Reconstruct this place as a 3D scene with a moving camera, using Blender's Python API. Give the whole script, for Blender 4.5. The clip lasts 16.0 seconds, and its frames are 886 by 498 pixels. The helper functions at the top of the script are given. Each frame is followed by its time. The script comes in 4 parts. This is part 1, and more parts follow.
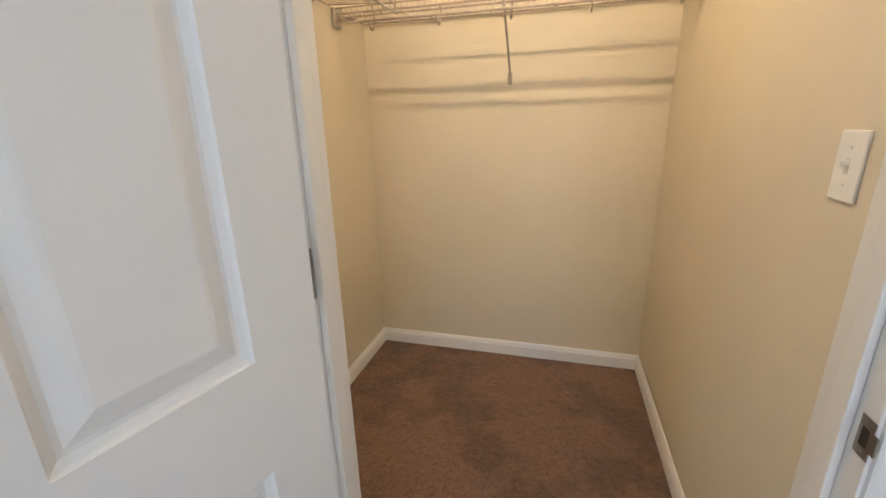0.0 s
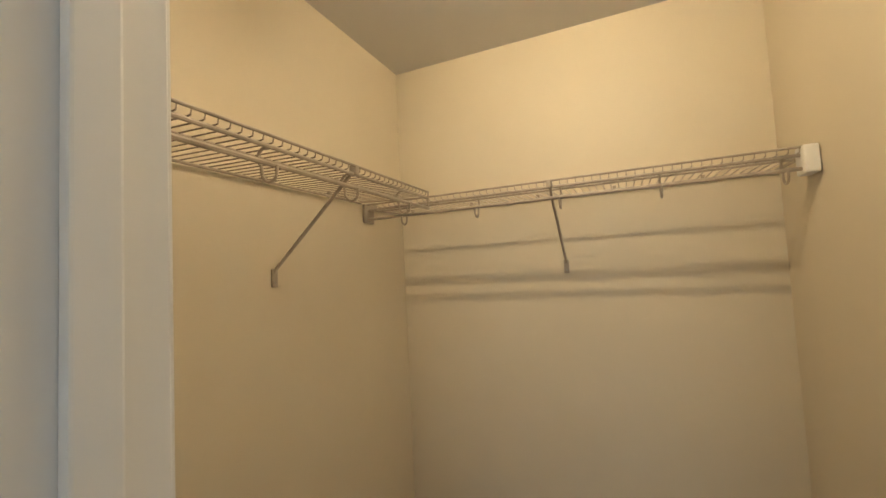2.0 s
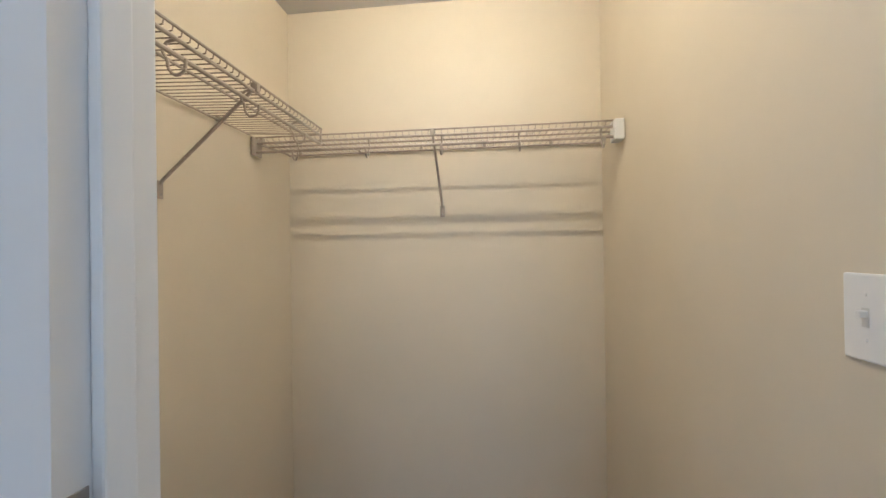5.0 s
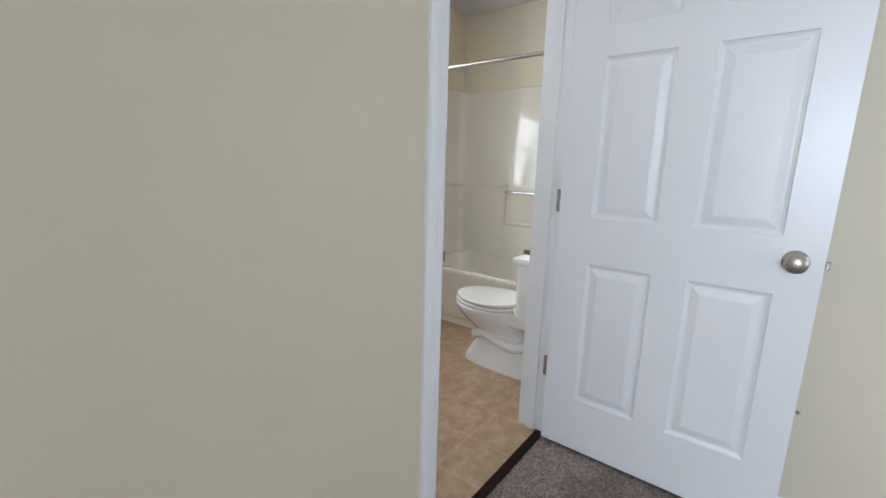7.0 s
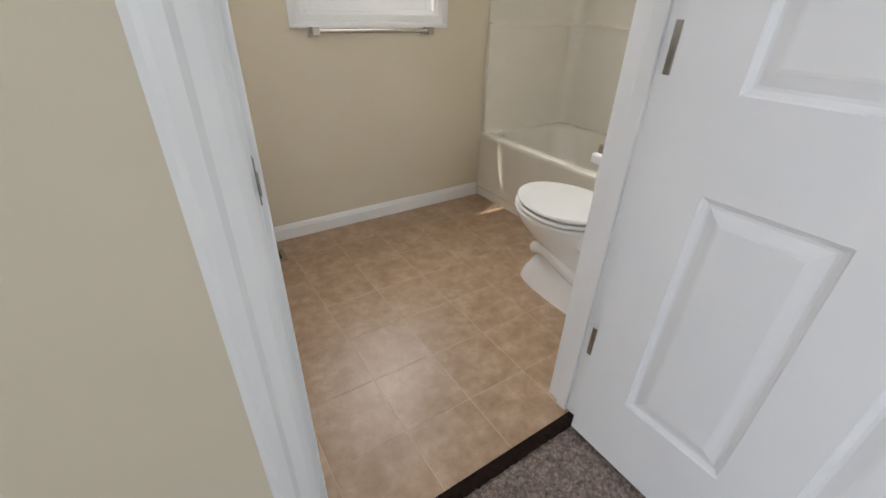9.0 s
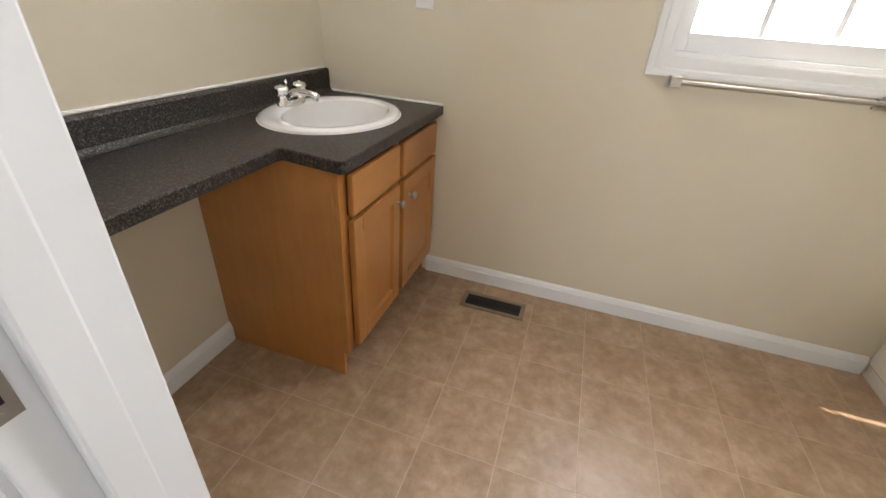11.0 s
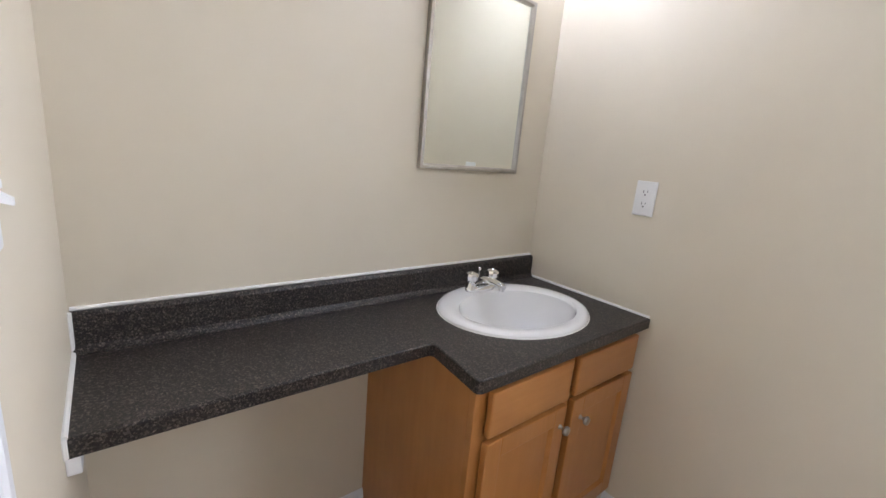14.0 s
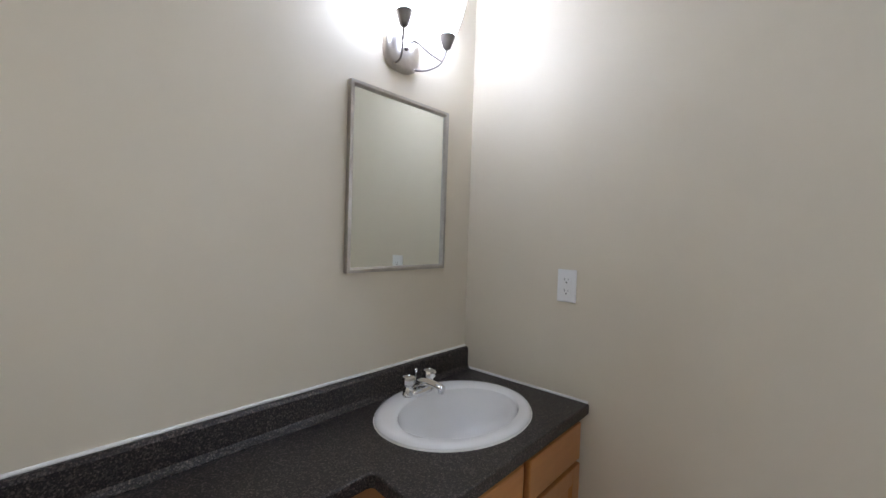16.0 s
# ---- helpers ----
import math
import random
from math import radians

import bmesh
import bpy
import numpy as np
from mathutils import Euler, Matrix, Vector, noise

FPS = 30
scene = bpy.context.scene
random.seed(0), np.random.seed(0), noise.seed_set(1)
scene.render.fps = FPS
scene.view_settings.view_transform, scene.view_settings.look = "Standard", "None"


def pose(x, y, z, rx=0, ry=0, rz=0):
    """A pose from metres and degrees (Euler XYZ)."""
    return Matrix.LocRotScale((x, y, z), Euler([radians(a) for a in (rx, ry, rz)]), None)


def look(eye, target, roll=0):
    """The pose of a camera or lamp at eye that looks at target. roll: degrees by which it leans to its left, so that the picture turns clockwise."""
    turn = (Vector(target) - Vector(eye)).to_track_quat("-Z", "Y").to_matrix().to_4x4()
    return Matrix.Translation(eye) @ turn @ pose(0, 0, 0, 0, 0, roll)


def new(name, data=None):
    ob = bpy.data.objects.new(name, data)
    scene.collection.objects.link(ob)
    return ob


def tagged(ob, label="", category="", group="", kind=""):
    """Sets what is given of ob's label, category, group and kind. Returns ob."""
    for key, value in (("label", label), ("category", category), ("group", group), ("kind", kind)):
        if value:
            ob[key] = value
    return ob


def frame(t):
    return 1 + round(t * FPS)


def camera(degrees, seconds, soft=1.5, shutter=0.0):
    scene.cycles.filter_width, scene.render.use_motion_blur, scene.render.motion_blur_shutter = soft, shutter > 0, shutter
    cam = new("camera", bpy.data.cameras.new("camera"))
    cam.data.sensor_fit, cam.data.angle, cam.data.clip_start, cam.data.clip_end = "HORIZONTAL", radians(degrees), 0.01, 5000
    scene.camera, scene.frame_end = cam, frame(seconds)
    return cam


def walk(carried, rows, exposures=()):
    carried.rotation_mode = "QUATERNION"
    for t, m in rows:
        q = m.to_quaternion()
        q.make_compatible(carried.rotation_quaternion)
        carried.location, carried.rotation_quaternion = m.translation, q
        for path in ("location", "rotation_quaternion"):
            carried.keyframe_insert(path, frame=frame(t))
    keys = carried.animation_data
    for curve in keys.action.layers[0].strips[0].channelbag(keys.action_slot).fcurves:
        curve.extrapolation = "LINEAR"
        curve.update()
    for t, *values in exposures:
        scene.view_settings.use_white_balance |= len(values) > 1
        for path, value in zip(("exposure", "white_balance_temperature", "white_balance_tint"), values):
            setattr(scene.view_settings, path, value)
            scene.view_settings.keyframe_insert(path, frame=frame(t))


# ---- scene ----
cam = camera(93.5, 16.0)
PATH = [
    (0, (-0.462, -0.541, 1.281), (-0.976, 1.303, 0.701), -1.3),
    (0.2, (-0.485, -0.48, 1.28), (-0.953, 1.401, 0.787), -0.3),
    (0.5, (-0.494, -0.388, 1.332), (-0.965, 1.488, 0.823), -1.0),
    (0.8, (-0.486, -0.325, 1.316), (-1.037, 1.529, 0.807), -3.0),
    (1, (-0.492, -0.284, 1.309), (-1.134, 1.563, 0.89), -3.6),
    (1.5, (-0.488, -0.187, 1.391), (-1.423, 1.577, 1.277), -5.1),
    (2, (-0.483, -0.121, 1.469), (-1.29, 1.705, 1.588), -2.9),
    (2.5, (-0.49, -0.137, 1.528), (-1.152, 1.728, 1.819), -0.7),
    (3, (-0.525, -0.114, 1.558), (-1.015, 1.765, 2.035), 0.8),
    (3.2, (-0.554, -0.117, 1.576), (-1.022, 1.758, 2.093), 1.6),
    (5.3, (-0.448, -0.369, 1.27), (-0.545, 1.623, 1.122), -1.5),
    (5.5, (-0.404, -0.424, 1.265), (-0.331, 1.559, 1.014), -1.1),
    (6, (-0.266, -0.577, 1.220), (0.166, 1.343, 0.866), 0.2),
    (6.4, (-0.152, -0.635, 1.234), (0.733, 1.123, 0.883), -0.9),
    (6.5, (-0.120, -0.632, 1.214), (0.917, 1.041, 0.862), -0.5),
    (6.7, (-0.06, -0.665, 1.194), (1.227, 0.82, 0.824), 0.3),
    (7, (0.021, -0.663, 1.153), (1.578, 0.535, 0.775), 1.7),
    (7.4, (0.186, -0.639, 1.142), (1.831, 0.407, 0.695), 3.2),
    (7.5, (0.226, -0.625, 1.13), (1.881, 0.39, 0.648), 4.1),
    (7.8, (0.333, -0.614, 1.105), (1.971, 0.368, 0.512), 4.6),
    (8, (0.37, -0.565, 1.076), (2.007, 0.397, 0.447), 5.2),
    (8.2, (0.468, -0.588, 1.091), (2.0, 0.478, 0.374), 4.7),
    (10.3, (1.152, -0.175, 1.11), (1.291, 1.442, -0.059), 4.4),
    (10.5, (1.191, -0.155, 1.137), (1.159, 1.492, 0.002), 4.9),
    (11, (1.198, -0.07, 1.155), (0.711, 1.585, 0.143), 4.3),
    (11.5, (1.156, 0.073, 1.159), (0.334, 1.689, 0.314), 4.2),
    (12, (1.158, 0.169, 1.185), (0.055, 1.647, 0.412), 3.4),
    (12.5, (1.182, 0.192, 1.24), (-0.165, 1.517, 0.586), 4.1),
    (13, (1.2, 0.195, 1.257), (-0.291, 1.393, 0.67), 4.8),
    (13.5, (1.228, 0.19, 1.26), (-0.306, 1.359, 0.733), 5.3),
    (14, (1.234, 0.197, 1.28), (-0.27, 1.438, 0.833), 5.2),
    (14.5, (1.222, 0.203, 1.304), (-0.24, 1.517, 0.937), 4.8),
    (15, (1.203, 0.21, 1.332), (-0.215, 1.593, 1.057), 3.9),
    (15.5, (1.189, 0.211, 1.357), (-0.173, 1.664, 1.175), 2.9),
    (16, (1.2, 0.211, 1.358), (-0.119, 1.713, 1.288), 1.9),
]
walk(cam, [(t, look(eye, target, roll)) for t, eye, target, roll in PATH],
     exposures=[(0, .62, 6150, 12), (1.0, .55, 6100, 11), (1.5, .3, 6100, 9), (2.0, -.1, 6300, 7), (2.5, -.3, 6100, 7), (3.0, -.40, 5050, 10), (3.2, -.40, 4950, 10), (5.3, .42, 4950, 9), (5.7, .45, 4950, 10), (6.2, .45, 6000, 12),
                (6.5, .50, 5950, 11), (7.0, .30, 6150, 12), (7.4, .28, 6200, 12), (8.2, .25, 6250, 12), (10.3, .65, 7100, 14), (11.0, .75, 6750, 14), (12.0, .92, 6300, 15), (13.0, .85, 6100, 17),
                (13.5, .78, 6050, 18), (14.5, .5, 5900, 17), (15.5, .14, 5800, 16), (16.0, -.02, 5800, 15)])

# world and lamps
SUN = Vector((-.46, .243, 1.0)).normalized()
world = bpy.data.worlds.new("world")
scene.world = world
world.use_nodes = True
wn = world.node_tree
sky = wn.nodes.new("ShaderNodeTexSky")
sky.sky_type, sky.sun_disc = "NISHITA", False
sky.sun_elevation, sky.sun_rotation = math.asin(SUN.z), math.atan2(SUN.x, SUN.y)
wn.links.new(sky.outputs[0], wn.nodes["Background"].inputs[0])
wn.nodes["Background"].inputs[1].default_value = .12

sun = new("sun", bpy.data.lights.new("sun", "SUN"))
sun.data.energy, sun.data.angle, sun.data.color = 4.0, radians(.4), (1, .93, .82)
sun.matrix_basis = look(SUN * 20, (0, 0, 0))


def area(name, eye, target, sx, sy, power, col):
    """An area lamp in a window's opening or along a tube."""
    d = bpy.data.lights.new(name, "AREA")
    d.shape, d.size, d.size_y, d.energy, d.color = "RECTANGLE", sx, sy, power, col
    o = new(name, d)
    o.matrix_basis = look(eye, target)
    return o


area("bath_window_light", (1.778, 1.80, 1.6), (1.778, 0, 1.35), .66, 1.0, 18, (.93, .97, 1))
area("bedroom_west_window_light", (-2.62, -1.15, 1.45), (0, -1.15, 1.0), 1.35, 1.25, 72, (.80, .90, 1))
area("bedroom_south_window_light", (.3, -3.72, 1.45), (.3, 0, 1.3), 1.35, 1.25, 20, (.80, .90, 1))
TUBE = 148.0     # strength of the closet tube
BULB = 22.0     # strength of the two bulbs of the vanity light


# ---- materials ----
def shade(name, rough=.6, metal=0.0, **more):
    """A material with its node tree and its Principled node."""
    m = bpy.data.materials.new(name)
    m.use_nodes = True
    t = m.node_tree
    b = t.nodes["Principled BSDF"]
    b.inputs["Roughness"].default_value = rough
    b.inputs["Metallic"].default_value = metal
    for key, value in more.items():
        b.inputs[key.replace("_", " ")].default_value = value
    return m, t, b


def coords(t, scale=(1, 1, 1)):
    g = t.nodes.new("ShaderNodeNewGeometry")
    mp = t.nodes.new("ShaderNodeMapping")
    mp.inputs["Scale"].default_value = scale
    t.links.new(g.outputs["Position"], mp.inputs["Vector"])
    return mp.outputs[0]


def noise_of(t, vec, scale, detail=3.0, rough=.55):
    n = t.nodes.new("ShaderNodeTexNoise")
    n.inputs["Scale"].default_value, n.inputs["Detail"].default_value, n.inputs["Roughness"].default_value = scale, detail, rough
    t.links.new(vec, n.inputs["Vector"])
    return n.outputs["Fac"]


def ramp(t, fac, stops):
    r = t.nodes.new("ShaderNodeValToRGB")
    while len(r.color_ramp.elements) < len(stops):
        r.color_ramp.elements.new(.5)
    for e, (p, c) in zip(r.color_ramp.elements, stops):
        e.position, e.color = p, (*c, 1)
    t.links.new(fac, r.inputs[0])
    return r.outputs[0]


def blend(t, fac, a, b, kind="MIX"):
    n = t.nodes.new("ShaderNodeMix")
    n.data_type, n.blend_type = "RGBA", kind
    for socket, value in ((n.inputs[0], fac), (n.inputs[6], a), (n.inputs[7], b)):
        if isinstance(value, (int, float)):
            socket.default_value = value
        elif isinstance(value, tuple):
            socket.default_value = (*value, 1)
        else:
            t.links.new(value, socket)
    return n.outputs[2]


def bump(t, b, height, strength=.2, dist=.001, base=None):
    n = t.nodes.new("ShaderNodeBump")
    n.inputs["Strength"].default_value, n.inputs["Distance"].default_value = strength, dist
    t.links.new(height, n.inputs["Height"])
    if base:
        t.links.new(base, n.inputs["Normal"])
    t.links.new(n.outputs[0], b.inputs["Normal"])
    return n.outputs[0]


def mottled(name, a, b_, big, fine, rough=.6, metal=0.0, relief=.15, dist=.0006, **more):
    """A surface of two near colours mixed at a broad scale, with a fine relief."""
    m, t, b = shade(name, rough, metal, **more)
    v = coords(t)
    t.links.new(ramp(t, noise_of(t, v, big), ((.3, a), (.7, b_))), b.inputs["Base Color"])
    first = bump(t, b, noise_of(t, v, big * 3, 2), relief * .5, dist * 3)
    bump(t, b, noise_of(t, v, fine, 4), relief, dist, first)
    return m


M_WALL = mottled("wall_paint", (.675, .608, .480), (.705, .638, .510), 2.2, 260, .62, relief=.18)
M_CEIL = mottled("ceiling_paint", (.60, .595, .60), (.635, .63, .635), 1.6, 120, .8, relief=.3)
M_TRIM = mottled("trim_paint", (.80, .81, .82), (.84, .84, .84), 3, 180, .32, relief=.06)
M_DOOR = mottled("door_paint", (.80, .81, .83), (.84, .84, .85), 2.5, 90, .30, relief=.10)
M_NICKEL = mottled("brushed_nickel", (.42, .39, .35), (.50, .47, .43), 30, 400, .32, 1.0, relief=.08)
M_STEEL = mottled("dull_hinge_metal", (.34, .32, .30), (.42, .40, .37), 40, 300, .40, 1.0, relief=.1)
# Nickel darkened by colour, as arms and cups stand against the bright shades.
M_FIXTURE = mottled("silhouetted_nickel", (.20, .185, .17), (.26, .24, .225), 30, 300, .38, .9, relief=.08)
M_CHROME = mottled("chrome", (.82, .82, .83), (.86, .86, .86), 10, 200, .07, 1.0, relief=.02)
M_PORC = mottled("glazed_porcelain", (.83, .83, .82), (.86, .86, .85), 4, 30, .10, relief=.02, Coat_Weight=.6)
M_SEAT = mottled("seat_enamel", (.76, .75, .72), (.79, .78, .75), 5, 60, .20, relief=.03)
M_TUB = mottled("tub_acrylic", (.74, .70, .62), (.78, .74, .66), 3, 10, .07, relief=.012, dist=.002, Coat_Weight=.5)
M_PLASTIC = mottled("white_plastic", (.80, .80, .79), (.83, .83, .82), 8, 150, .35, relief=.03)
M_CAULK = mottled("white_caulk", (.78, .77, .74), (.84, .83, .80), 60, 300, .5, relief=.2)
M_WIRE = mottled("vinyl_coated_wire", (.33, .285, .235), (.44, .38, .32), 25, 300, .42, relief=.1)
# Near-black for the shade in holes and the duct; also louvres and subfloor.
M_DARK = mottled("dark_slot", (.012, .010, .009), (.022, .018, .016), 30, 200, .85)
M_STRIP = mottled("dark_threshold", (.010, .005, .003), (.022, .011, .008), 60, 300, .95, relief=.8, Specular_IOR_Level=.15)
M_VENT = mottled("vent_enamel", (.20, .155, .095), (.25, .195, .125), 25, 250, .42, relief=.1)
M_SIDING = mottled("vinyl_siding", (.46, .44, .38), (.52, .50, .44), 3, 60, .5, relief=.1)
M_ROOF = mottled("roof_shingle", (.10, .095, .09), (.16, .15, .14), 6, 80, .9, relief=.6, dist=.004)
M_GRASS = mottled("lawn", (.05, .08, .03), (.09, .12, .05), 3, 60, .9, relief=.8, dist=.02)

M_MIRROR, _t, _b = shade("mirror_silver", .015, 1.0, Base_Color=(.86, .90, .87, 1))

M_GLASS, _t, _b = shade("window_glass", .02, 0.0, Base_Color=(.97, .99, .98, 1), Transmission_Weight=1.0, IOR=1.45)

M_TUBE, _t, _b = shade("lit_tube", .4, 0.0, Base_Color=(.9, .9, .88, 1), Emission_Color=(1, .75, .45, 1), Emission_Strength=TUBE)
M_SHADE, _t, _b = shade("lit_frosted_shade", .35, 0.0, Base_Color=(.9, .9, .88, 1), Emission_Color=(.88, .94, 1.08, 1), Emission_Strength=BULB)


def carpet_material(name, dark, mid, light, tufts=190):
    m, t, b = shade(name, .95, Sheen_Weight=.25, Sheen_Roughness=.5)
    v = coords(t)
    yarn = noise_of(t, v, tufts, 4, .75)
    tread = noise_of(t, v, 2.6, 4, .6)
    clump = noise_of(t, v, 34, 3, .6)
    c = ramp(t, yarn, ((.32, dark), (.5, mid), (.68, light)))
    c = blend(t, .8, c, ramp(t, tread, ((.44, (.58, .55, .52)), (.53, (1, 1, 1)))), "MULTIPLY")
    c = blend(t, .45, c, ramp(t, clump, ((.38, (.55, .53, .5)), (.6, (1, 1, 1)))), "MULTIPLY")
    t.links.new(c, b.inputs["Base Color"])
    first = bump(t, b, clump, .6, .006)
    bump(t, b, yarn, 1.0, .007, first)
    return m


M_CARPET = carpet_material("brown_carpet", (.095, .045, .026), (.245, .130, .078), (.41, .245, .155))
M_CARPET2 = carpet_material("taupe_carpet", (.07, .047, .036), (.225, .166, .137), (.48, .38, .32), 95)


def wood_material(name, grain_axis):
    """Honey maple with long grain, a soft blotch and a satin coat."""
    m, t, b = shade(name, .34, Coat_Weight=.25, Coat_Roughness=.25)
    s = [9, 9, 9]
    s[grain_axis] = .9
    v = coords(t, s)
    long = noise_of(t, v, 6, 5, .6)
    blotch = noise_of(t, coords(t), 5, 3)
    c = ramp(t, long, ((.2, (.43, .180, .044)), (.5, (.465, .200, .052)), (.85, (.505, .225, .063))))
    c = blend(t, .6, c, ramp(t, blotch, ((.32, (.78, .70, .60)), (.66, (1, 1, 1)))), "MULTIPLY")
    t.links.new(c, b.inputs["Base Color"])
    bump(t, b, long, .12, .0006)
    return m


M_WOOD_V = wood_material("maple_upright", 2)
M_WOOD_H = wood_material("maple_level", 1)

M_COUNTER, _t, _b = shade("speckled_laminate", .40, Specular_IOR_Level=.4)
_v = coords(_t)
_vo = _t.nodes.new("ShaderNodeTexVoronoi")
_vo.inputs["Scale"].default_value = 260
_t.links.new(_v, _vo.inputs["Vector"])
_c = ramp(_t, noise_of(_t, _v, 230, 4, .72), ((.40, (.006, .005, .005)), (.55, (.020, .016, .015)), (.64, (.22, .165, .13)), (.74, (.42, .35, .29))))
_c = blend(_t, .5, _c, ramp(_t, _vo.outputs["Color"], ((.2, (.008, .007, .007)), (.62, (.028, .024, .023)), (.93, (.20, .165, .14)))))
_t.links.new(_c, _b.inputs["Base Color"])
bump(_t, _b, noise_of(_t, _v, 240, 3), .12, .0004)

M_TILE, _t, _b = shade("vinyl_tile", .40, Specular_IOR_Level=.5)
_v = coords(_t)
_oi = _t.nodes.new("ShaderNodeObjectInfo")
_off = _t.nodes.new("ShaderNodeVectorMath")
_off.operation = "MULTIPLY_ADD"
_off.inputs[1].default_value = (9, 7, 5)
_rnd = _t.nodes.new("ShaderNodeCombineXYZ")
for _k in range(3):
    _t.links.new(_oi.outputs["Random"], _rnd.inputs[_k])
_t.links.new(_rnd.outputs[0], _off.inputs[0])
_t.links.new(_v, _off.inputs[2])
_w = noise_of(_t, _off.outputs[0], 13, 6, .62)
_cl = noise_of(_t, _off.outputs[0], 30, 5, .6)
_w2 = noise_of(_t, _off.outputs[0], 95, 3, .6)
_c = ramp(_t, _w, ((.30, (.345, .228, .134)), (.5, (.425, .293, .188)), (.70, (.515, .375, .258))))
_c = blend(_t, .55, _c, ramp(_t, _cl, ((.38, (.76, .70, .63)), (.58, (1, 1, 1)))), "MULTIPLY")
_c = blend(_t, .12, _c, ramp(_t, _w2, ((.35, (.6, .55, .5)), (.65, (1, 1, 1)))), "MULTIPLY")
_t.links.new(_c, _b.inputs["Base Color"])
_t.links.new(ramp(_t, _cl, ((.3, (.30, .30, .30)), (.7, (.46, .46, .46)))), _b.inputs["Roughness"])
_n = bump(_t, _b, _w, .35, .004)
_n = bump(_t, _b, _cl, .30, .0016, _n)
bump(_t, _b, _w2, .15, .0006, _n)
M_GROUT = mottled("tile_joint", (.50, .375, .262), (.57, .435, .31), 12, 200, .5, relief=.2)


# ---- mesh helpers ----
def part(name, bm, material, parent=None, label="", smooth=False):
    """One mesh object from a bmesh, under a thing or a part."""
    me = bpy.data.meshes.new(name)
    bmesh.ops.recalc_face_normals(bm, faces=bm.faces)
    bm.to_mesh(me)
    bm.free()
    me.materials.append(material)
    if smooth:
        me.polygons.foreach_set("use_smooth", [True] * len(me.polygons))
        me.set_sharp_from_angle(angle=radians(38))
    ob = new(name, me)
    if parent:
        ob.parent = parent
    return tagged(ob, label)


def thing(name, label, category, at=(0, 0, 0), group=""):
    ob = new(name)
    ob.matrix_basis = pose(*at)
    return tagged(ob, label, category, group)


def slab(bm, lo, hi, bevel=0.0, segments=2):
    """A block from corner to corner, its edges rounded."""
    made = bmesh.ops.create_cube(bm, size=1)["verts"]
    for v in made:
        v.co = [(lo[i] + hi[i]) / 2 + v.co[i] * (hi[i] - lo[i]) for i in range(3)]
    if bevel:
        edges = list({e for v in made for e in v.link_edges})
        bmesh.ops.bevel(bm, geom=edges, offset=bevel, segments=segments, affect="EDGES", profile=.6)
    return bm


def blocks(*boxes, bevel=0.0):
    bm = bmesh.new()
    for lo, hi in boxes:
        slab(bm, lo, hi, bevel)
    return bm


def loft(bm, rings, cap=(True, True), closed=True):
    """Skin between rings of points of one count."""
    rows = [[bm.verts.new(p) for p in ring] for ring in rings]
    n = len(rows[0])
    for a, b in zip(rows, rows[1:]):
        for i in range(n if closed else n - 1):
            j = (i + 1) % n
            bm.faces.new((a[i], a[j], b[j], b[i]))
    if cap[0]:
        bm.faces.new(rows[0][::-1])
    if cap[1]:
        bm.faces.new(rows[-1])
    return bm


def turned(bm, profile, at=(0, 0, 0), axis="z", n=24, cap=(True, True)):
    """A lathed piece: rows of radius and height along an axis."""
    rings = []
    for r, h in profile:
        ring = []
        for i in range(n):
            a = 2 * math.pi * i / n
            c, s = max(r, 1e-4) * math.cos(a), max(r, 1e-4) * math.sin(a)
            p = {"z": (c, s, h), "x": (h, c, s), "y": (c, h, s)}[axis]
            ring.append(tuple(p[k] + at[k] for k in range(3)))
        rings.append(ring)
    return loft(bm, rings, cap)


def rod(bm, points, r, n=8):
    """A round bar along points."""
    pts = [Vector(p) for p in points]
    rings = []
    for i, p in enumerate(pts):
        d = (pts[min(i + 1, len(pts) - 1)] - pts[max(i - 1, 0)]).normalized()
        u = d.cross(Vector((0, 0, 1)) if abs(d.z) < .9 else Vector((1, 0, 0))).normalized()
        w = d.cross(u)
        rings.append([p + (u * math.cos(2 * math.pi * k / n) + w * math.sin(2 * math.pi * k / n)) * r for k in range(n)])
    return loft(bm, rings)


def curve_pts(points, steps=6):
    """A smooth line through points."""
    p = [Vector(q) for q in points]
    p = [p[0] * 2 - p[1]] + p + [p[-1] * 2 - p[-2]]
    out = []
    for i in range(1, len(p) - 2):
        for k in range(steps):
            s = k / steps
            out.append(.5 * ((2 * p[i]) + (p[i + 1] - p[i - 1]) * s + (2 * p[i - 1] - 5 * p[i] + 4 * p[i + 1] - p[i + 2]) * s * s
                             + (3 * p[i] - p[i - 1] - 3 * p[i + 1] + p[i + 2]) * s ** 3))
    return out + [p[-2]]


def swept(profile, path):
    """A moulding: a section (out from the wall, up) along a level path with a side to which it faces."""
    bm = bmesh.new()
    rings = []
    for (x, y, z), (ox, oy), (ux, uy, uz) in path:
        rings.append([(x + ox * a + ux * b, y + oy * a + uy * b, z + uz * b) for a, b in profile])
    return loft(bm, rings)


def structure(name, bm, material, smooth=False):
    return tagged(part(name, bm, material, smooth=smooth), kind="structure")


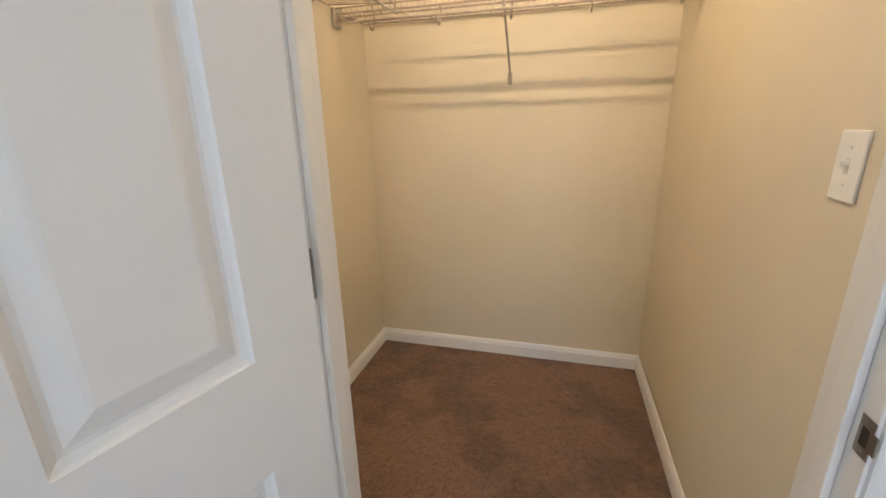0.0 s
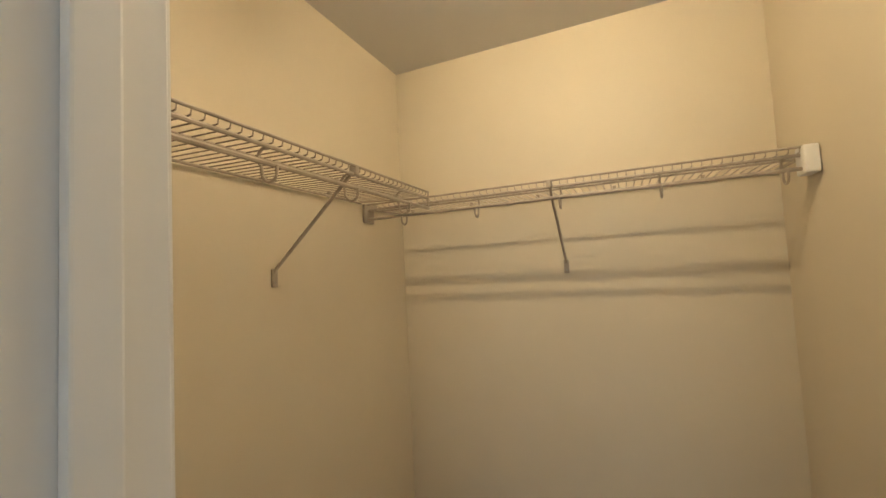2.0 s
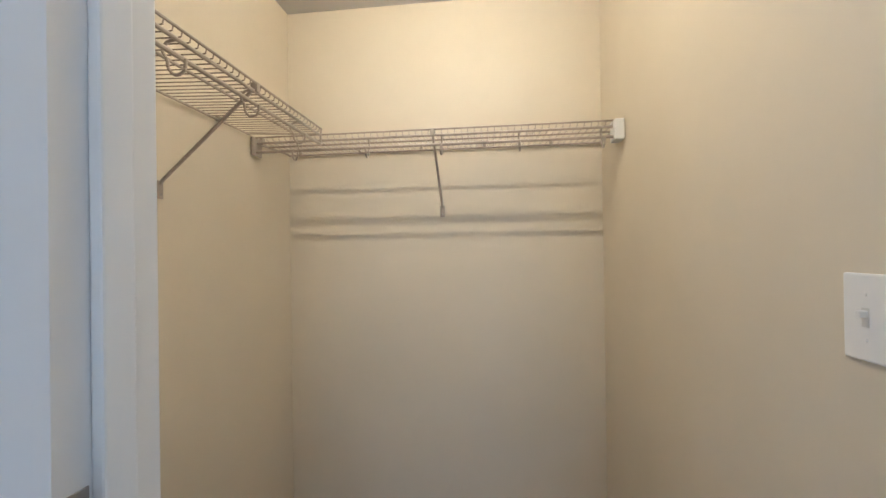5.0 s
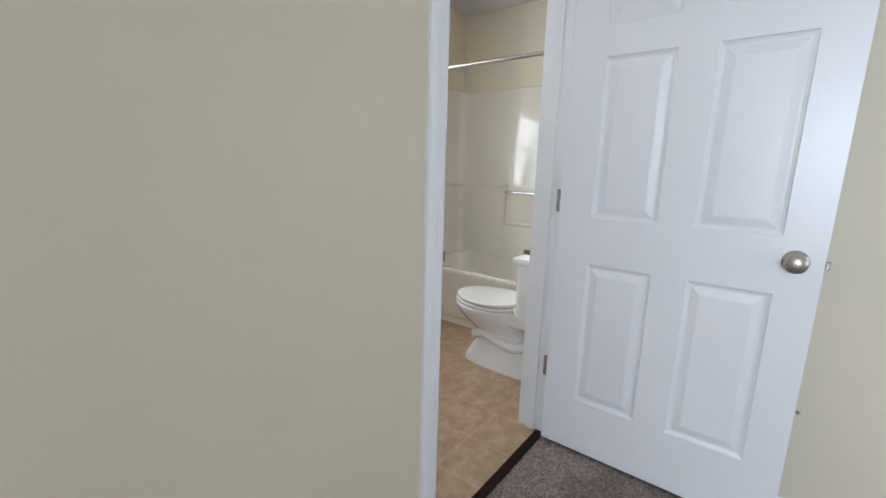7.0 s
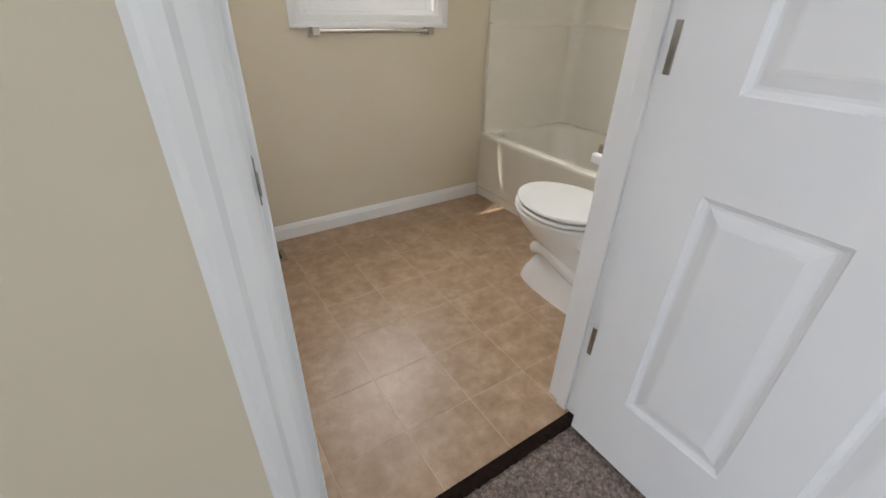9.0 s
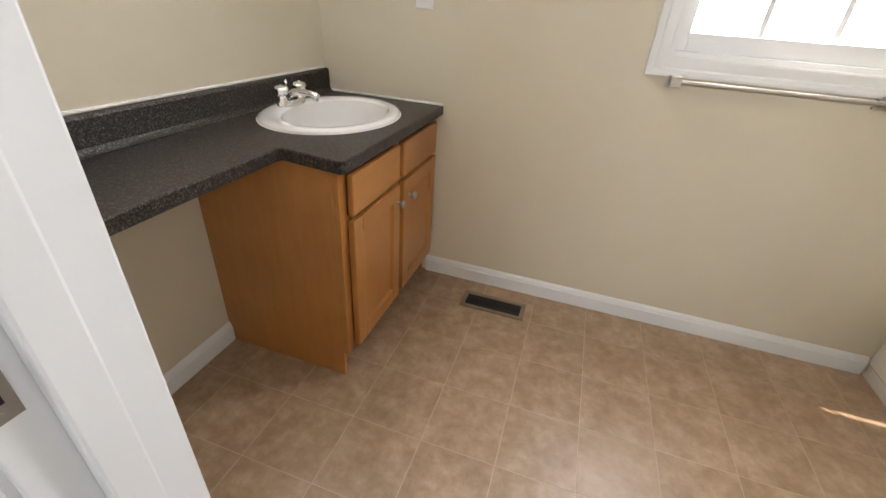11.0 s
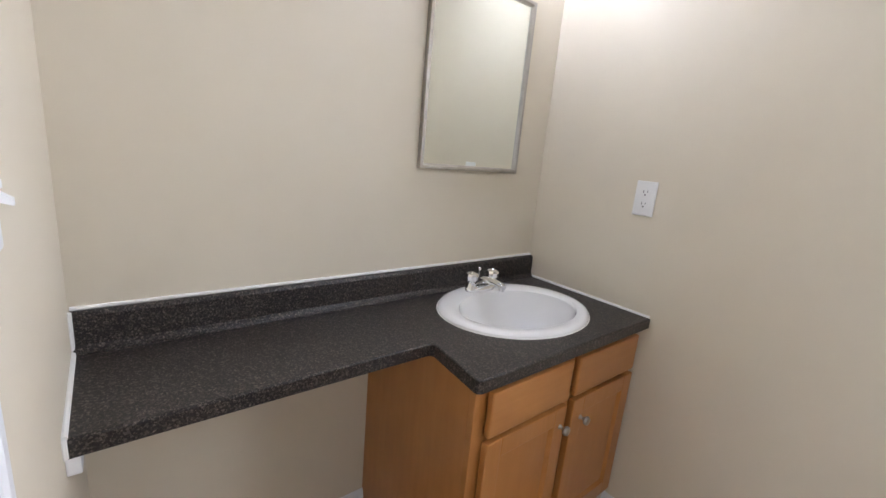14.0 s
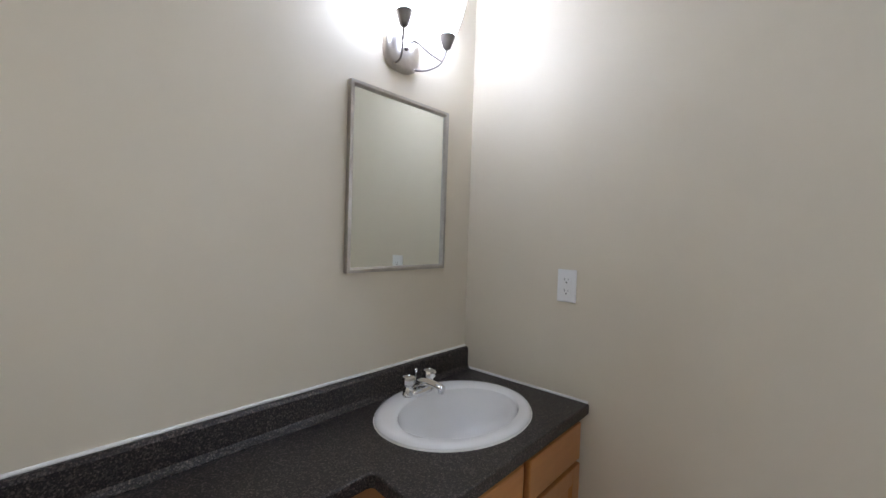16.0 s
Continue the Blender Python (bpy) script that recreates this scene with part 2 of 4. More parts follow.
# ---- the setting ----
YN, H = 1.60, 2.44
structure("wall_north", blocks(((-1.60, YN, 0), (1.432, 1.75, H)), ((2.124, YN, 0), (3.30, 1.75, H)),
                               ((1.432, YN, 0), (2.124, 1.75, 1.056)), ((1.432, YN, 2.15), (2.124, 1.75, H))), M_WALL)
structure("wall_party", blocks(((0, .115, 0), (.12, YN, H))), M_WALL)
structure("wall_closet_west", blocks(((-1.60, .115, 0), (-1.445, YN, H))), M_WALL)
structure("wall_doors", blocks(((-2.75, 0, 0), (-.867, .115, H)), ((-.053, 0, 0), (.861, .115, H)), ((1.669, 0, 0), (3.30, .115, H)),
                               ((-.867, 0, 2.055), (-.053, .115, H)), ((.861, 0, 2.055), (1.669, .115, H))), M_WALL)
structure("wall_bedroom_east", blocks(((1.73, -3.7, 0), (1.85, 0, H))), M_WALL)
structure("wall_bath_east", blocks(((3.20, .115, 0), (3.30, YN, H))), M_WALL)
structure("wall_bedroom_west", blocks(((-2.75, -3.7, 0), (-2.6, -1.85, H)), ((-2.75, -.45, 0), (-2.6, 0, H)),
                                      ((-2.75, -1.85, 0), (-2.6, -.45, .8)), ((-2.75, -1.85, 2.1), (-2.6, -.45, H))), M_WALL)
structure("wall_bedroom_south", blocks(((-2.75, -3.85, 0), (-.4, -3.7, H)), ((1.0, -3.85, 0), (1.85, -3.7, H)),
                                       ((-.4, -3.85, 0), (1.0, -3.7, .8)), ((-.4, -3.85, 2.1), (1.0, -3.7, H))), M_WALL)
structure("ceiling", blocks(((-2.75, -3.85, H), (3.30, 1.75, H + .12))), M_CEIL)
structure("subfloor", blocks(((-2.75, -3.85, -.2), (3.30, 1.75, -.012))), M_DARK)


def carpet(name, x0, x1, y0, y1, step, material):
    """A pile surface with clumps and footmarks in real relief."""
    nx, ny = round((x1 - x0) / step), round((y1 - y0) / step)
    xs, ys = np.linspace(x0, x1, nx + 1), np.linspace(y0, y1, ny + 1)
    rng = np.random.default_rng(7)
    verts = []
    jitter = rng.normal(0, 1, (nx + 1, ny + 1))
    for i, x in enumerate(xs):
        for j, y in enumerate(ys):
            broad = noise.noise(Vector((x * 5, y * 5, 0))) * .002 + noise.noise(Vector((x * 45, y * 45, 3))) * .0022
            verts.append((x, y, -.004 + broad + jitter[i, j] * .0022))
    faces = [(a, a + ny + 1, a + ny + 2, a + 1) for i in range(nx) for a in range(i * (ny + 1), i * (ny + 1) + ny)]
    me = bpy.data.meshes.new(name)
    me.from_pydata(verts, [], faces)
    me.materials.append(material)
    me.polygons.foreach_set("use_smooth", [True] * len(me.polygons))
    return tagged(new(name, me), kind="structure")


carpet("floor_closet_carpet", -1.445, 0, 0, YN, .005, M_CARPET)
carpet("floor_bedroom_carpet", .3, 1.73, -1.5, -.012, .005, M_CARPET2)
structure("floor_bedroom", blocks(((-2.6, -3.7, -.012), (.3, 0, -.004)), ((.3, -3.7, -.012), (1.73, -1.5, -.004)),
                                  ((-.85, 0, -.012), (-.072, .006, -.004))), M_CARPET2)
structure("threshold", slab(bmesh.new(), (.880, -.012, -.01), (1.650, .026, .003), .002), M_STRIP)

# door frames: jambs, stops and casings
CASING = ((0, 0), (0, .072), (.009, .072), (.011, .064), (.016, .057), (.016, .040), (.012, .032), (.011, .014), (.008, .004), (.006, 0))


def casing_run(y, face, x0, x1, top, wide=1.0, proud=1.0):
    """A moulded casing round an opening, mitred at its corners; face: the way it looks, -1 or 1 in y."""
    path = [((x0, y, 0), (0, face), (-1, 0, 0)), ((x0, y, top), (0, face), (-1, 0, 1)), ((x1, y, top), (0, face), (1, 0, 1)), ((x1, y, 0), (0, face), (1, 0, 0))]
    return swept([(a * proud, b * wide) for a, b in CASING], path)


def door_frame(left, right):
    structure("door_jamb", blocks(((left - .019, 0, 0), (left, .115, 2.055)), ((right, 0, 0), (right + .019, .115, 2.055)),
                                  ((left, 0, 2.036), (right, .115, 2.055)), bevel=.0015), M_TRIM)
    structure("door_stop", blocks(((left, .036, 0), (left + .014, .072, 2.036)), ((right - .012, .036, 0), (right, .072, 2.036)),
                                  ((left + .014, .036, 2.025), (right - .012, .072, 2.036)), bevel=.003), M_TRIM)
    structure("trim_casing", casing_run(0, -1, left - .005, right + .005, 2.041), M_TRIM)
    slim = (1.0, 1.0) if right < 0 else (.80, .62)
    inner = casing_run(.115, 1, left - .006, right + .006, 2.042, *slim)
    if right < 0:      # the closet's side wall cuts the casing short
        bmesh.ops.bisect_plane(inner, geom=[*inner.verts, *inner.edges, *inner.faces], plane_co=(-.001, 0, 0), plane_no=(1, 0, 0), clear_outer=True)
    structure("trim_casing", inner, M_TRIM)


door_frame(-.848, -.072)
door_frame(.880, 1.650)

BASE = ((0, 0), (.012, 0), (.012, .058), (.009, .066), (.009, .071), (.005, .079), (.003, .083), (0, .083))


def baseboard(a, b, out, skew_a=0, skew_b=0):
    """A run of baseboard from a to b; out: the way it faces; skew: how its ends are mitred."""
    d = (Vector(b) - Vector(a)).normalized()
    bm = bmesh.new()
    rings = []
    for p, s in ((a, skew_a), (b, -skew_b)):
        rings.append([(p[0] + out[0] * o + d.x * o * s, p[1] + out[1] * o + d.y * o * s, z) for o, z in BASE])
    return structure("baseboard", loft(bm, rings), M_TRIM)


baseboard((-1.445, YN), (0, YN), (0, -1), 1, 1)
baseboard((-1.445, .115), (-1.445, YN), (1, 0), 1, 1)
baseboard((0, .115), (0, YN), (-1, 0), 1, 1)
baseboard((.625, YN), (2.46, YN), (0, -1), 0, 0)
baseboard((.12, .115), (.12, .84), (1, 0), 1, 0)
baseboard((.12, .115), (.816, .115), (0, 1), 1, 0)
baseboard((1.714, .115), (2.45, .115), (0, 1), 0, 0)
baseboard((.006, 0), (.808, 0), (0, -1), 0, 0)
baseboard((1.73, -3.7), (1.73, -.02), (-1, 0), 1, 0)
baseboard((-2.6, -3.7), (-2.6, 0), (1, 0), 1, 1)
baseboard((-2.6, 0), (-.930, 0), (0, -1), 1, 0)


# ---- doors ----
def leaf_mesh(w, cols, rows, th=.035, z0=.012, z1=2.03):
    """A moulded six-panel leaf: x along its width from the hinges, y through it, z up."""
    bm = bmesh.new()
    xs = sorted({0, w, *[v for c in cols for v in c]})
    zs = sorted({z0, z1, *[v for r in rows for v in r]})
    for y, way in ((0, 1), (th, -1)):
        def quad(a, b, c, d, ya, inner=None, yb=None):
            if inner is None:
                bm.faces.new([bm.verts.new(p) for p in ((a, ya, c), (b, ya, c), (b, ya, d), (a, ya, d))])
                return
            o = [(a, c), (b, c), (b, d), (a, d)]
            e, f, g, h = inner
            i = [(e, g), (f, g), (f, h), (e, h)]
            for k in range(4):
                m = (k + 1) % 4
                bm.faces.new([bm.verts.new(p) for p in ((o[k][0], ya, o[k][1]), (o[m][0], ya, o[m][1]), (i[m][0], yb, i[m][1]), (i[k][0], yb, i[k][1]))])
        for a, b in zip(xs, xs[1:]):
            for c, d in zip(zs, zs[1:]):
                if (a, b) in cols and (c, d) in rows:
                    steps = ((0, 0), (.003, .0055), (.012, .0095), (.018, .0095), (.040, .0030), (.046, .0020))
                    for (s, u), (s2, u2) in zip(steps, steps[1:]):
                        quad(a + s, b - s, c + s, d - s, y + way * u, (a + s2, b - s2, c + s2, d - s2), y + way * u2)
                    s, u = steps[-1]
                    quad(a + s, b - s, c + s, d - s, y + way * u)
                else:
                    quad(a, b, c, d, y)
    for k in range(len(xs) - 1):
        for z in (z0, z1):
            bm.faces.new([bm.verts.new(p) for p in ((xs[k], 0, z), (xs[k + 1], 0, z), (xs[k + 1], th, z), (xs[k], th, z))])
    for k in range(len(zs) - 1):
        for x in (0, w):
            bm.faces.new([bm.verts.new(p) for p in ((x, 0, zs[k]), (x, th, zs[k]), (x, th, zs[k + 1]), (x, 0, zs[k + 1]))])
    bmesh.ops.remove_doubles(bm, verts=bm.verts, dist=.00005)
    return bm


ROWS = ((.235, .808), (.985, 1.558), (1.662, 1.905))


def knob_mesh(bm, x, z, y, way):
    """A round knob with its rose, standing out of the leaf."""
    prof = ((.033, 0), (.033, .004), (.028, .009), (.012, .012), (.011, .028), (.016, .033), (.026, .040), (.0285, .050), (.026, .058), (.018, .063), (.006, .065))
    return turned(bm, [(r, y + way * h) for r, h in prof], (x, 0, z), "y", 28)


def hinge_mesh(leaf_a, leaf_b, knuckle):
    bm = blocks(leaf_a, leaf_b, bevel=.0008)
    x, y, z0, z1 = knuckle
    turned(bm, [(.0055, z0), (.0055, z1)], (x, y, 0), "z", 10)
    turned(bm, [(.003, z1), (.0045, z1 + .003), (.002, z1 + .006)], (x, y, 0), "z", 10)
    return bm


bath_door = thing("door_bath", "white six-panel door standing open beside the bedroom wall", "door", (1.642, -.018, 0))
bath_door.matrix_basis = pose(1.642, -.018, 0, 0, 0, -90)
COLS = ((.126, .354), (.464, .696))
# in the leaf's own frame x runs from the hinges towards the room; y = -.035 is the face to the west
leaf = part("leaf", leaf_mesh(.800, COLS, ROWS), M_DOOR, bath_door)
leaf.matrix_basis = pose(0, -.035, 0)
bm = bmesh.new()
knob_mesh(bm, .734, .915, -.035, -1)
turned(bm, [(.0065, -.0990), (.0065, -.1005), (.002, -.1008)], (.734, 0, .915), "y", 14)
part("knob", bm, M_NICKEL, bath_door, "satin nickel privacy knob", smooth=True)
part("knob", knob_mesh(bmesh.new(), .734, .915, 0, 1), M_NICKEL, bath_door, "satin nickel privacy knob", smooth=True)
bm = blocks(((.800, -.029, .880), (.8015, -.006, .940)), bevel=.0006)
slab(bm, (.8015, -.024, .898), (.812, -.011, .922), .002)
part("latch", bm, M_STEEL, bath_door, "nickel latch bolt and plate")
for z in (.30, 1.00, 1.78):
    bm = hinge_mesh(((-.002, -.034, z), (0, -.004, z + .089)), ((-.0145, -.036, z), (-.002, -.034, z + .089)), (-.007, .003, z, z + .089))
    part("hinge", bm, M_STEEL, bath_door, "dull nickel butt hinge", smooth=True)

closet_door = thing("door_closet", "white six-panel closet door standing open into the bedroom", "door")
closet_door.matrix_basis = pose(-.850, -.019, 0, 0, 0, -102)
leaf = part("leaf", leaf_mesh(.757, ((.115, .33), (.427, .642)), ROWS), M_DOOR, closet_door)
leaf.matrix_basis = pose(.003, .008, 0)
for z in (.29, 1.00, 1.78):
    bm = hinge_mesh(((.0012, .010, z), (.003, .040, z + .089)), ((-.001, .001, z), (.0012, .010, z + .089)), (0, 0, z, z + .089))
    part("hinge", bm, M_STEEL, closet_door, "dull nickel butt hinge", smooth=True)
    plate = part("hinge_plate", slab(bmesh.new(), (-.8482, .001, z), (-.8462, .033, z + .089), .0008), M_STEEL, closet_door, "dull nickel hinge plate on the jamb")
    plate.matrix_basis = closet_door.matrix_basis.inverted()
for y, way in ((.043, 1), (.008, -1)):
    part("knob", knob_mesh(bmesh.new(), .70, .92, y, way), M_NICKEL, closet_door, "satin nickel knob", smooth=True)


def strike_plate(name, x, way, z, label):
    t = thing(name, label, "strike plate", (x, .012, z))
    bm = bmesh.new()
    slab(bm, (min(0, way * .0016), -.013, -.028), (max(0, way * .0016), .013, .028), .0006)
    slab(bm, (min(0, way * .002), -.021, -.014), (max(0, way * .002), -.013, .014), .0006)
    part("plate", bm, M_STEEL, t)
    # A near-black block stands for the shade inside the hole.
    part("latch_hole", blocks(((min(0, way * .0022), -.006, -.013), (max(0, way * .0022), .006, .013))), M_DARK, t, "dark block for the shade in the latch hole")
    for zz in (-.021, .021):
        part("screw", turned(bmesh.new(), [(.0032, way * .001), (.0030, way * .0024), (.001, way * .0026)], (0, 0, zz), "x", 10), M_STEEL, t)


strike_plate("strike_plate", -.072, -1, .892, "dull nickel strike plate let into the closet jamb")
strike_plate("strike_plate", .880, 1, .925, "dull nickel strike plate let into the bathroom jamb")

# ---- electrical plates ----


def plate_thing(kind, at, turn, label):
    """A wall plate; its front looks along local -y."""
    t = thing("electrical_outlet" if kind == "outlet" else "light_switch", label, "outlet" if kind == "outlet" else "light switch")
    t.matrix_basis = pose(*at, 0, 0, turn)
    part("plate", slab(bmesh.new(), (-.035, -.0055, -.0575), (.035, 0, .0575), .003), M_PLASTIC, t, "smooth white cover plate")
    if kind == "outlet":
        for z in (-.0195, .0195):
            bm = bmesh.new()
            ring = []
            for i in range(24):
                a = 2 * math.pi * i / 24
                ring.append((.0172 * math.cos(a), max(-.0138, min(.0138, .0172 * math.sin(a)))))
            loft(bm, [[(x, y, z + zz) for x, zz in ring] for y in (-.005, -.0072)])
            face = part("socket", bm, M_PLASTIC, t, "white socket face with dark slots")
            # Slots are near-black blocks, their inner shade put into the colour.
            part("slot", blocks(((-.0075, -.0076, z - .001), (-.0055, -.0070, z + .0075)), ((.0055, -.0076, z + .0005), (.0072, -.0070, z + .0070)),
                                ((-.0024, -.0076, z - .0095), (.0024, -.0070, z - .0052))), M_DARK, face, "dark blocks for the shade in the contact slots")
        part("screw", turned(bmesh.new(), [(.0028, -.005), (.0025, -.0064), (.001, -.0066)], (0, 0, 0), "y", 10), M_PLASTIC, t)
    else:
        part("toggle_slot", blocks(((-.0055, -.0060, -.0125), (.0055, -.0052, .0125))), M_SEAT, t, "off-white toggle frame")
        bm = slab(bmesh.new(), (-.0045, -.016, .000), (.0045, -.004, .009), .0018)
        part("toggle", bm, M_PLASTIC, t, "white toggle lever")
        for z in (-.03, .03):
            part("screw", turned(bmesh.new(), [(.0028, -.005), (.0025, -.0064), (.001, -.0066)], (0, 0, z), "y", 10), M_PLASTIC, t)
    return t


plate_thing("outlet", (.567, YN, 1.192), 0, "white duplex outlet on the beige wall above the sink counter")
plate_thing("outlet", (1.73, -1.112, .402), -90, "white duplex outlet low on the beige bedroom wall")
plate_thing("switch", (0, .303, 1.198), -90, "white toggle light switch on the closet wall")
double = thing("light_switch", "white two-toggle light switch plate beside the bathroom door", "light switch")
double.matrix_basis = pose(.757, .115, 1.218, 0, 0, 180)
part("plate", slab(bmesh.new(), (-.058, -.0055, -.0575), (.058, 0, .0575), .003), M_PLASTIC, double, "smooth white cover plate")
for x, up in ((-.023, 1), (.023, -1)):
    part("toggle_slot", blocks(((x - .0055, -.0060, -.0125), (x + .0055, -.0052, .0125))), M_SEAT, double, "off-white toggle frame")
    bm = loft(bmesh.new(), [[(x - w, y, up * (z - h)), (x + w, y, up * (z - h)), (x + w, y, up * (z + h)), (x - w, y, up * (z + h))]
                            for y, z, w, h in ((-.005, .002, .0048, .006), (-.012, .006, .0046, .0045), (-.020, .010, .0042, .0032))])
    part("toggle", bm, M_PLASTIC, double, "white toggle lever")
    for z in (-.03, .03):
        part("screw", turned(bmesh.new(), [(.0028, -.005), (.0025, -.0064), (.001, -.0066)], (x, 0, z), "y", 10), M_PLASTIC, double)

hole = thing("door_stop_screw", "small dark metal screw in the bedroom wall", "screw", (1.73, -.837, .402))
part("screw", turned(bmesh.new(), [(.006, 0), (.006, -.004), (.003, -.007), (.003, -.014), (.001, -.015)], (0, 0, 0), "x", 12), M_STEEL, hole)

# ---- closet: wire shelves ----


def wire_shelf(name, length, label, braces, hooks, plates, at, turn):
    """A wire shelf .305 deep: local x along the wall, y = 0 at the wall, y = -.305 its front, z = 0 the deck."""
    t = thing(name, label, "wire shelf")
    t.matrix_basis = pose(*at, 0, 0, turn)
    for part_name, y, z, r in (("back_rod", -.010, -.006, .0042), ("middle_rod", -.195, -.011, .0044), ("deck_rod", -.300, -.021, .0050),
                               ("front_rod", -.308, .000, .0036), ("hang_rod", -.305, -.059, .0058)):
        part(part_name, rod(bmesh.new(), [(0, y, z), (length, y, z)], r), M_WIRE, t, smooth=True)
    n = int(length / .0254)
    bm = bmesh.new()
    for i in range(n + 1):
        x = min(.006 + i * .0254, length - .003)
        rod(bm, [(x, -.008, -.002), (x, -.296, -.013), (x, -.304, -.012), (x, -.3065, .000)], .0017, 6)
    tagged(part("deck_wire", bm, M_WIRE, t, "close parallel deck wire"), kind="stuff")
    for x in (.003, length - .003):
        part("end_wire", rod(bmesh.new(), [(x, -.010, -.004), (x, -.300, -.019), (x, -.305, -.059), (x, -.308, .000)], .0030), M_WIRE, t)
    for x in braces:
        bm = rod(bmesh.new(), [(x, -.300, -.006), (x, -.285, -.024), (x, -.012, -.262), (x, -.004, -.275)], .0052)
        slab(bm, (x - .010, -.007, -.315), (x + .010, 0, -.262), .002)
        slab(bm, (x - .008, -.312, -.024), (x + .008, -.290, .003), .003)
        brace = part("brace", bm, M_WIRE, t, "diagonal grey support brace", smooth=True)
        part("screw", turned(bmesh.new(), [(.004, -.006), (.0035, -.0085), (.001, -.009)], (x, 0, -.303), "y", 10), M_STEEL, brace)
    for x in hooks:
        pts = curve_pts(((x, -.296, -.018), (x, -.274, -.022), (x, -.262, -.040), (x, -.272, -.058), (x, -.276, -.080), (x, -.292, -.094), (x, -.312, -.086), (x, -.316, -.062)), 4)
        part("rod_hook", rod(bmesh.new(), pts, .0036), M_WIRE, t, "curved hook that holds the hanging rod", smooth=True)
    for x in plates:
        bm = slab(bmesh.new(), (x - .022 if x > 1 else x, -.330, -.074), (x + .012, -.262, .002), .005)
        turned(bm, [(.008, 0), (.008, .010), (.004, .013)], (x, -.245, .008), "x", 12)
        slab(bm, (min(x, x + .012), -.262, -.020), (max(x, x + .012), -.238, .014), .003)
        part("end_bracket", bm, M_PLASTIC if x > 1 else M_WIRE, t, "white plastic wall bracket" if x > 1 else "grey wall bracket")
    for k in range(int(length / .29) + 1):
        x = min(.06 + .29 * k, length - .01)
        part("wall_clip", slab(bmesh.new(), (x - .007, -.014, -.010), (x + .007, 0, .010), .003), M_WIRE, t, "small clip on the back rod")
    return t


wire_shelf("wire_shelf", 1.437, "wire closet shelf with hanging rod across the back wall", (.733,), (.17, .47, .765, 1.065, 1.37), (1.425, .0),
           (-1.441, 1.597, 1.762), 0)
wire_shelf("wire_shelf", 1.115, "wire closet shelf with hanging rod along the side wall", (.672,), (.10, .385, .665, .955), (), (-1.442, .13, 1.770), 90)

# ---- closet: fluorescent light ----
light = thing("fluorescent_light", "white two-foot fluorescent strip light, lit, on the closet ceiling", "ceiling light", (-.64, .695, H))
part("housing", slab(bmesh.new(), (-.305, -.045, -.045), (.305, .045, 0), .004), M_TRIM, light, "white enamelled steel channel")
for x in (-.297, .297):
    bm = slab(bmesh.new(), (x - .008, -.016, -.098), (x + .008, .016, -.045), .003)
    part("lampholder", bm, M_PLASTIC, light, "white end socket")
tube_bm = turned(bmesh.new(), [(.0127, -.288), (.0127, .288)], (0, 0, -.078), "x", 20)
part("tube", tube_bm, M_TUBE, light, "glowing white tube", smooth=True)
for x in (-.286, .286):
    part("tube_cap", turned(bmesh.new(), [(.0132, x - .006), (.0132, x + .006)], (0, 0, -.078), "x", 16), M_NICKEL, light)
# Near-black squares on the housing stand for the shade in its knockouts.
for dx, dz in ((-.285, -.012), (-.275, -.03), (-.262, -.014), (-.21, -.020)):
    part("knockout", slab(bmesh.new(), (dx - .003, -.0458, dz - .003), (dx + .003, -.0448, dz + .003)), M_DARK, light, "small dark block for the shade in a knockout")

# ---- bathroom: vanity ----
cab = thing("vanity_cabinet", "honey maple vanity cabinet with two doors on the tile floor", "cabinet", (.12, .84, 0))
CW = .76
for y in (0, CW - .016):
    part("side_panel", blocks(((0, y, 0), (.485, y + .016, .762))), M_WOOD_V, cab, "plain veneered side panel")
part("bottom_panel", blocks(((.006, .016, .10), (.485, CW - .016, .115))), M_WOOD_H, cab)
part("back_panel", blocks(((0, .016, .10), (.006, CW - .016, .762))), M_WOOD_V, cab)
part("toe_kick", blocks(((.415, .016, 0), (.43, CW - .016, .10))), M_WOOD_H, cab, "recessed toe board")
FR = blocks(((.485, 0, .10), (.505, .040, .762)), ((.485, CW - .035, .10), (.505, CW, .762)), ((.485, CW / 2 - .022, .10), (.505, CW / 2 + .022, .762)),
            ((.485, .04, .10), (.505, CW / 2 - .022, .135)), ((.485, CW / 2 + .022, .10), (.505, CW - .035, .135)),
            ((.485, .04, .59), (.505, CW / 2 - .022, .615)), ((.485, CW / 2 + .022, .59), (.505, CW - .035, .615)),
            ((.485, .04, .738), (.505, CW / 2 - .022, .762)), ((.485, CW / 2 + .022, .738), (.505, CW - .035, .762)), bevel=.0012)
part("face_frame", FR, M_WOOD_V, cab, "maple face frame")


